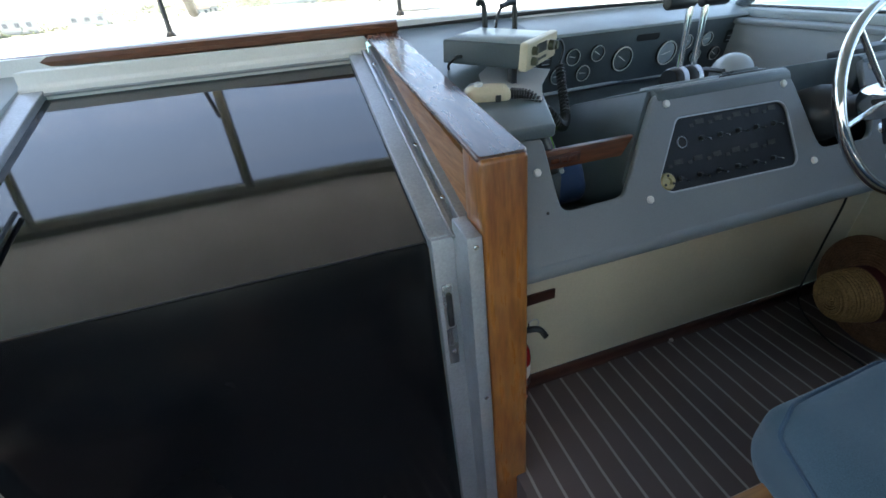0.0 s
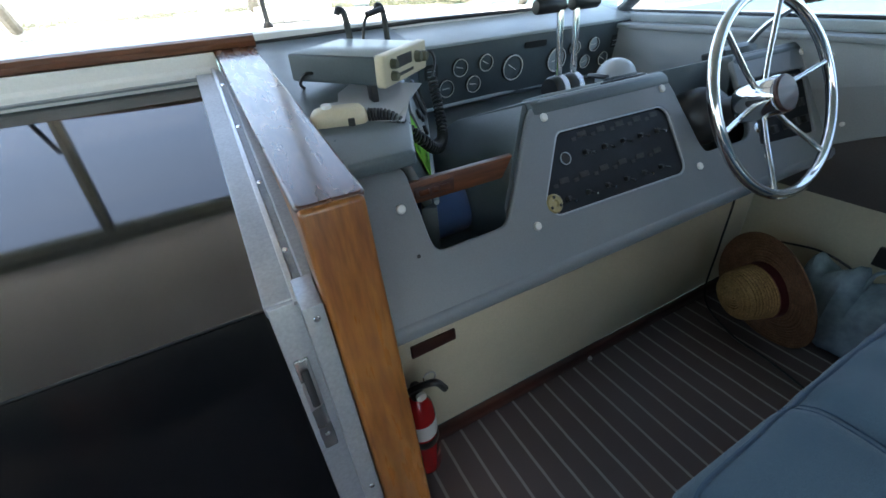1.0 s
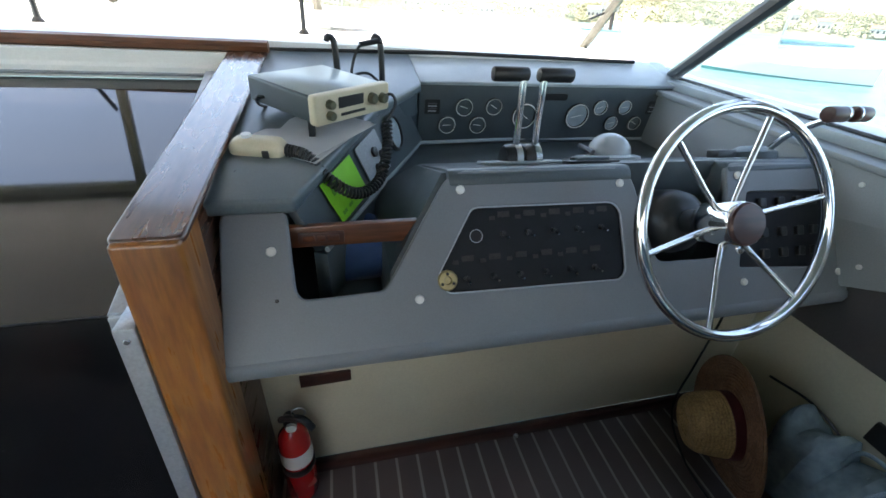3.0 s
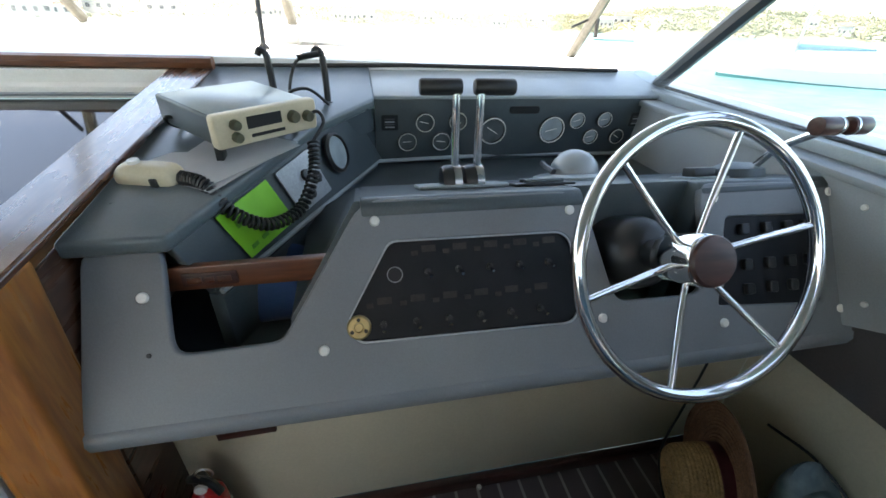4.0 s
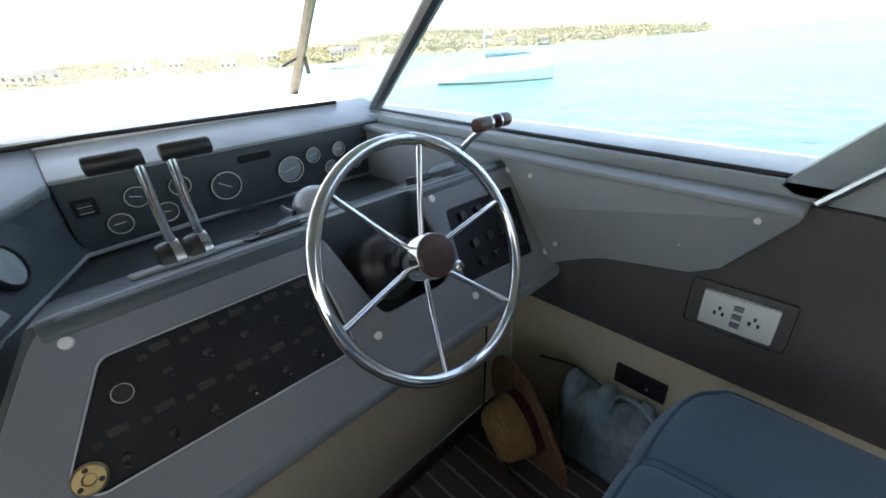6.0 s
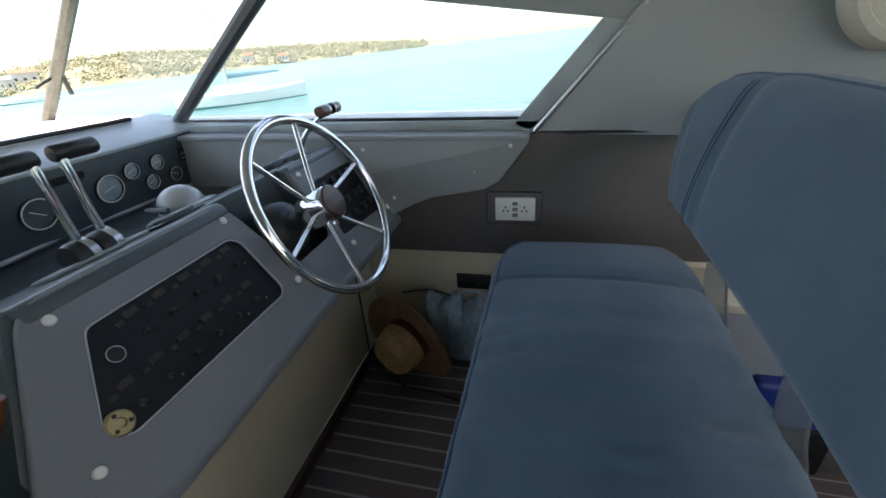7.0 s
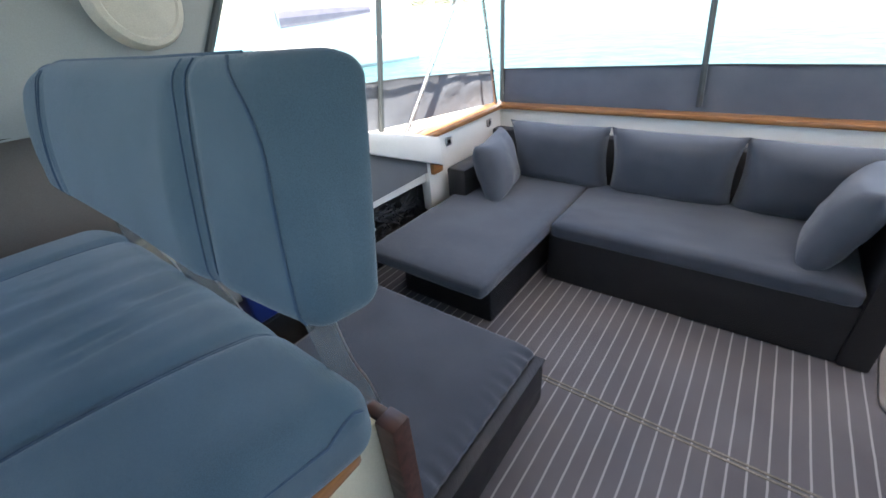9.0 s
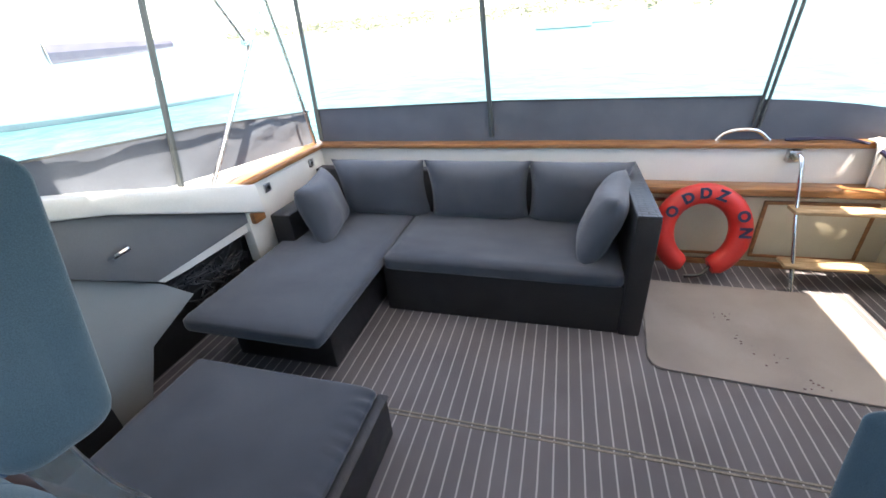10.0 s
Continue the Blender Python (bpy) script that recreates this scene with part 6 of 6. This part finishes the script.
for ch, a in zip("ODDZON", (152, 122, 97, 72, 27, 2)):
    r = radians(a)
    part("letter", lettering(ch, 0.082, bum @ Matrix.Translation((0.208 * math.cos(r), 0.222 * math.sin(r), 0.0625)) @ pose(0, 0, 0, 0, 0, a - 90), 0.002), NAVY, bu)
part("tie", tube(curve_pts([pts[0], pts[0] + Vector((0.05, 0.04, -0.04)), pts[0] + Vector((0.14, 0.05, -0.05))]), 0.012, 8), BLACK, bu)

# ---------------------------------------------------------------- canopy: canvas skirts, clear curtains, strips, tubes
can = thing("canopy_enclosure", (0, -2.7, 0.5), "grey canvas skirts with clear curtains and black zip strips", "canopy", kind="structure")


def sheet(p0, p1, z0a, z1a, z0b, z1b, bow, name, material, n=44, thick=0.004, rip=0.013):
    """An upright cloth between two plan points, slightly bowed and rippled."""
    bm = bmesh.new()
    a, b = Vector(p0), Vector(p1)
    nrm = Vector((b.y - a.y, a.x - b.x)).normalized()
    g = []
    for i in range(n + 1):
        t = i / n
        c = a.lerp(b, t)
        row = []
        for j in range(7):
            s = j / 6
            z = (z0a + (z0b - z0a) * t) * (1 - s) + (z1a + (z1b - z1a) * t + bow * 4 * t * (1 - t)) * s
            o = nrm * (rip * noise.noise(Vector((t * 13 + s * 3, s * 2, p0[0]))))
            row.append(bm.verts.new((c.x + o.x, c.y + o.y, z)))
        g.append(row)
    for i in range(n):
        for j in range(6):
            bm.faces.new((g[i][j], g[i + 1][j], g[i + 1][j + 1], g[i][j + 1]))
    if thick:
        ex = bmesh.ops.extrude_face_region(bm, geom=list(bm.faces))
        bmesh.ops.translate(bm, verts=[q for q in ex["geom"] if isinstance(q, bmesh.types.BMVert)], vec=(nrm.x * thick, nrm.y * thick, 0))
    bmesh.ops.recalc_face_normals(bm, faces=list(bm.faces))
    return part(name, bm, material, can)


sheet((1.86, -2.73), (-1.05, -2.73), 0.53, 0.765, 0.53, 0.775, 0.02, "skirt", CANVAS)
sheet((-1.05, -2.735), (-1.86, -2.735), 0.53, 0.76, 0.53, 0.66, 0.02, "skirt", CANVAS, 14)
sheet((1.93, -2.73), (1.93, -0.60), 0.52, 0.755, 0.70, 0.93, 0.02, "skirt", CANVAS)
sheet((-1.90, -2.73), (-1.90, -0.66), 0.60, 0.74, 0.60, 0.95, 0.0, "skirt", CANVAS)
for p0, p1 in (((1.86, -2.73), (-1.86, -2.73)), ((1.93, -2.73), (1.93, -0.66)), ((-1.90, -2.73), (-1.90, -0.66))):
    c = sheet(p0, p1, 0.76, 1.93, 0.76 if p0[0] * p1[0] < 0 else 1.0, 1.93, 0.0, "clear_curtain", CLEAR, 12, 0.0, 0.004)
    c.visible_shadow = False
for p, q, r in (((1.85, -2.715, 0.54), (1.82, -2.715, 1.93), 0.016), ((0.51, -2.715, 0.56), (0.60, -2.715, 1.93), 0.018), ((-1.045, -2.715, 0.60), (-1.10, -2.715, 1.93), 0.010),
                ((-1.075, -2.72, 0.60), (-1.15, -2.72, 1.93), 0.010), ((1.91, -1.43, 0.58), (1.88, -1.66, 1.93), 0.016), ((-1.85, -2.71, 0.62), (-1.80, -2.70, 1.93), 0.012)):
    part("zip_strip", tube([p, Vector(p).lerp(Vector(q), 0.5), q], r, 6), FRAME_DARK, can)
for p0, p1, z0, z1 in (((1.86, -2.722), (-1.05, -2.722), 0.768, 0.778), ((1.918, -2.72), (1.918, -0.62), 0.758, 0.935)):
    part("binding", tube([(p0[0], p0[1], z0), ((p0[0] + p1[0]) / 2, (p0[1] + p1[1]) / 2, (z0 + z1) / 2 + 0.02), (p1[0], p1[1], z1)], 0.006, 6), FRAME_DARK, can)
bows = thing("canopy_frame", (1.85, -1.6, 0.55), "stainless canopy tubes on the starboard coaming", "canopy frame")
part("tube", tube([(1.86, -1.58, 0.57), (1.86, -2.42, 1.50), (1.86, -2.62, 1.72)], 0.0125, 10), STEEL, bows)
part("tube", tube([(1.85, -2.62, 0.54), (1.86, -2.50, 1.20), (1.86, -2.42, 1.52), (1.86, -2.36, 1.9)], 0.0125, 10), STEEL, bows)
part("tube", tube([(1.86, -2.15, 1.25), (1.86, -1.92, 1.55), (1.86, -1.70, 1.9)], 0.011, 10), STEEL, bows)
part("joint", lathe([(0, -0.02), (0.02, -0.02), (0.02, 0.02), (0, 0.02)], frame_m((1.86, -2.15, 1.25), (0, 1, 0), (0, 0, 1)), 12), STEEL, bows)
part("foot", lathe([(0, 0), (0.028, 0), (0.024, 0.012), (0.016, 0.03), (0, 0.03)], pose(1.86, -1.57, 0.545), 14), CHROME, bows)
for y in (-1.12, -1.42):
    part("hanging_loop", tube([(1.88, y + 0.05 * math.cos(a), 1.50 + 0.06 * math.sin(a)) for a in [2 * math.pi * k / 18 for k in range(18)]], 0.006, 6, closed=True), FRAME_DARK, bows)
portbow = thing("canopy_frame", (-1.84, -2.4, 0.6), "stainless canopy tubes on the port coaming", "canopy frame")
part("tube", tube([(-1.84, -2.40, 0.61), (-1.84, -2.48, 1.2), (-1.84, -2.52, 1.9)], 0.0125, 10), STEEL, portbow)
part("tube", tube([(-1.84, -2.36, 0.61), (-1.84, -2.36, 1.2), (-1.84, -2.30, 1.9)], 0.0125, 10), STEEL, portbow)

# ---------------------------------------------------------------- water, shore, boats
SEA_Z = -0.95
TRIM = 0.022                       # bow-up trim of the boat: the sea falls away ahead


def afloat(y):
    """The water's height at y, as the trimmed boat sees it."""
    return SEA_Z - TRIM * y


sea = bmesh.new()
rings = []
for r in (0.0, 3, 8, 20, 60, 200, 700, 2500):
    rings.append([sea.verts.new((r * math.cos(a), r * math.sin(a), afloat(r * math.sin(a)))) for a in [2 * math.pi * k / 48 for k in range(48)]] if r else [sea.verts.new((0, 0, SEA_Z))])
for r0, r1 in zip(rings, rings[1:]):
    for k in range(48):
        q = [r0[k % len(r0)], r1[k], r1[(k + 1) % 48]] + ([r0[(k + 1) % 48]] if len(r0) > 1 else [])
        sea.faces.new(q)
structure("water", sea, SEA, "pale turquoise bay water with small ripples", "water", smooth=0)

# shoreline as bearings (degrees clockwise from the bow), distance and height
SHORE = ((-75, 170, 10), (-60, 165, 11), (-40, 175, 10), (-25, 190, 10), (-10, 230, 12), (5, 260, 12), (20, 280, 12), (30, 300, 15), (36, 300, 22), (42, 300, 24), (47, 310, 21), (54, 340, 18), (63, 370, 15),
         (70, 420, 10), (75, 520, 4), (78, 700, 3), (82, 1500, 9), (95, 1500, 12),
         (140, 300, 6), (160, 210, 9), (180, 190, 8), (200, 150, 7), (215, 120, 6), (240, 140, 10), (262, 160, 14), (285, 170, 14))



def shore_at(b):
    for (b0, d0, h0), (b1, d1, h1) in zip(SHORE, SHORE[1:]):
        if b0 <= b <= b1:
            t = (b - b0) / (b1 - b0)
            return d0 + (d1 - d0) * t, h0 + (h1 - h0) * t
    return 200, 8


hill = bmesh.new()
prev = None
for b in range(-75, 286, 2):
    d, h = shore_at(b)
    wob = 1 + 0.05 * noise.noise(Vector((b * 0.13, 0, 0)))
    s, c = math.sin(radians(b)), math.cos(radians(b))
    row = [hill.verts.new((d * wob * k * s, d * wob * k * c, afloat(d * wob * k * c) - 0.3 + h * z)) for k, z in ((1.0, 0.0), (1.01, 0.08), (1.12, 0.45), (1.3, 0.75), (1.6, 0.6))]
    if prev and not 97 < b < 140:
        for i in range(4):
            hill.faces.new((prev[i], row[i], row[i + 1], prev[i + 1]))
    prev = row
structure("shore_bank", hill, EARTH, "low wooded shore around the bay", "shore")


def clump(rng, size):
    """A rough leafy mass of small faceted tufts."""
    out = []
    for k in range(9):
        o = Vector((rng.gauss(0, 0.62), rng.gauss(0, 0.55), abs(rng.gauss(0.2, 0.45)))) * size
        out.append((o, size * rng.uniform(0.10, 0.25)))
    return out


rng = random.Random(5)
ico = bmesh.new()
bmesh.ops.create_icosphere(ico, subdivisions=1, radius=1)
ICO_V = [v.co.copy() for v in ico.verts]
ICO_F = [[v.index for v in f.verts] for f in ico.faces]
ico.free()
for name, material, label, share in (("shore_trees", LEAF_HAZY, "green trees along the far shore", 0.6), ("shore_scrub", SCRUB_HAZY, "olive scrub along the far shore", 0.4)):
    V, F = [], []
    for q in range(int(5200 * share)):
        b = rng.choice((rng.uniform(-74, 284), rng.uniform(-5, 78)))
        if 74 < b < 140:
            continue
        d, h = shore_at(b)
        k = rng.uniform(1.0, 1.32)
        hz = 0.08 + min(1, (k - 1.01) / 0.2) * 0.6 if k > 1.01 else 0.05
        base = Vector((d * k * math.sin(radians(b)), d * k * math.cos(radians(b)), afloat(d * k * math.cos(radians(b))) + h * hz))
        for o, s in clump(rng, rng.uniform(1.2, 2.6) * max(0.7, d / 250)):
            i0 = len(V)
            for v in ICO_V:
                w = 1 + 0.5 * rng.uniform(-1, 1)
                V.append((base + o + v * s * w)[:])
            F += [[i + i0 for i in f] for f in ICO_F]
    me = bpy.data.meshes.new(name)
    me.from_pydata(V, [], F)
    me.polygons.foreach_set("use_smooth", [True] * len(me.polygons))
    part(name, me, material, None)
    tagged(bpy.data.objects[name], label, "trees", kind="stuff")

# small houses on the shore
def house(bearing, k, w, dpt, hgt, roof):
    d, h = shore_at(bearing)
    x, y = d * k * math.sin(radians(bearing)), d * k * math.cos(radians(bearing))
    z = afloat(y) + h * (0.08 + 0.35 * (k - 1) / 0.12)
    m = pose(x, y, z, 0, 0, -bearing)
    th = thing("house", (x, y, z), "pale shore house with a low roof", "house", "shore houses")
    part("wall", box(-w / 2, w / 2, -dpt / 2, dpt / 2, -1, hgt, 0, m=m), HOUSE, th)
    r = prism([(-dpt / 2 - 0.4, hgt), (dpt / 2 + 0.4, hgt), (0, hgt + 1.6)], "x", -w / 2 - 0.4, w / 2 + 0.4)
    r.transform(m)
    part("roof", r, roof, th)
    for q in range(3):
        part("window", box(-w / 2 + w * (q + 0.3) / 3, -w / 2 + w * (q + 0.7) / 3, -dpt / 2 - 0.06, -dpt / 2 + 0.02, 0.9, 2.2, 0, m=m), FRAME_DARK, th)


for q in range(34):
    bq = rng.choice((rng.uniform(-30, 62), rng.uniform(-70, -20), rng.uniform(203, 225)))
    house(bq, rng.uniform(1.015, 1.1), rng.uniform(6, 12), rng.uniform(5, 7), rng.uniform(2.6, 5), rng.choice((ROOF_TILE, METAL_GREY, HOUSE)))


def yacht(x, y, heading, length, label, mast, cover=None, stripe=None, stow=0.02):
    """A moored sailing yacht: shaped hull, boot stripe, cabin, mast and boom."""
    th = thing("sailing_yacht", (x, y, afloat(y)), label, "boat", "moored boats")
    m = pose(x, y, afloat(y), 0, 0, heading)
    bm = bmesh.new()
    rows = []
    for i in range(15):
        t = i / 14
        half = 0.16 * length * max(0.02, math.sin(math.pi * min(1, (t * 0.86 + 0.14))) ** 0.7)
        sheer = 0.095 * length + 0.03 * length * (2 * t - 1) ** 2
        yy = (t - 0.5) * length
        rows.append([bm.verts.new((sx * half * k, yy + (0.02 * length if z > 0.5 and i == 14 else 0), z * sheer - 0.03)) for sx, k, z in ((-1, 1, 1), (-1, 0.94, 0.5), (-1, 0.82, 0.0), (1, 0.82, 0.0), (1, 0.94, 0.5), (1, 1, 1))])
    for r0, r1 in zip(rows, rows[1:]):
        for k in range(6):
            bm.faces.new((r0[k], r0[(k + 1) % 6], r1[(k + 1) % 6], r1[k]))
    bm.faces.new(rows[0])
    bm.faces.new(rows[-1][::-1])
    bmesh.ops.recalc_face_normals(bm, faces=list(bm.faces))
    bm.transform(m)
    part("hull", bm, WHITE_GEL, th)
    bm = bmesh.new()
    rows = []
    for i in range(15):
        t = i / 14
        half = 0.1615 * length * max(0.02, math.sin(math.pi * min(1, (t * 0.86 + 0.14))) ** 0.7)
        sheer = 0.095 * length + 0.03 * length * (2 * t - 1) ** 2
        rows.append([bm.verts.new((sx * half * k, (t - 0.5) * length * 1.003, z * sheer - 0.03)) for sx, k, z in ((-1, 0.862, 0.17), (-1, 0.822, -0.02), (1, 0.822, -0.02), (1, 0.862, 0.17))])
    for r0, r1 in zip(rows, rows[1:]):
        for k in range(4):
            bm.faces.new((r0[k], r0[(k + 1) % 4], r1[(k + 1) % 4], r1[k]))
    bm.faces.new(rows[0])
    bm.faces.new(rows[-1][::-1])
    bmesh.ops.recalc_face_normals(bm, faces=list(bm.faces))
    bm.transform(m)
    part("boot_stripe", bm, stripe or HULL_GREEN, th, "dark boot stripe")
    z0 = 0.095 * length
    cb = part("cabin", box(-0.08 * length, 0.08 * length, -0.12 * length, 0.2 * length, z0 - 0.1, z0 + 0.05 * length, 0.05, m=m), WHITE_GEL, th)
    for sx in (-1, 1):
        for q in range(3):
            part("cabin_window", box(sx * 0.081 * length - 0.02, sx * 0.081 * length + 0.02, (-0.08 + 0.09 * q) * length, (-0.03 + 0.09 * q) * length, z0 + 0.015 * length, z0 + 0.03 * length, 0, m=m), METAL_GREY, cb)
    if mast:
        p0, p1 = m @ Vector((0, 0.08 * length, z0)), m @ Vector((0, 0.08 * length, mast))
        part("mast", tube([p0, p1], 0.07, 8), ALU, th)
        b0, b1 = m @ Vector((0, 0.07 * length, z0 + 0.12 * length)), m @ Vector((0, -0.32 * length, z0 + 0.125 * length))
        part("boom", tube([b0, b0.lerp(b1, 0.5), b1], [stow * length, 0.83 * stow * length, 0.4 * stow * length] if cover else 0.05, 8), cover or ALU, th)
    return th


yacht(24.6, 19.7, 39, 7.8, "white moored sailing yacht with a teal boot stripe", 10.0, BLUE_COVER)
yacht(17.0, -12.0, -34, 10.0, "white sailing yacht moored close by with a grey sail cover", 13.0, SAIL_COVER, METAL_GREY, 0.036)
yacht(60.0, 95.0, 40, 9.0, "white moored sailing yacht far off", 11.0)
yacht(20.0, 120.0, 80, 8.0, "white moored sailing yacht far off", 10.0)
yacht(0.5, -62.0, 80, 7.0, "small white moored boat astern", 0)
yacht(-4.0, -75.0, 100, 6.0, "small white moored boat astern", 0)
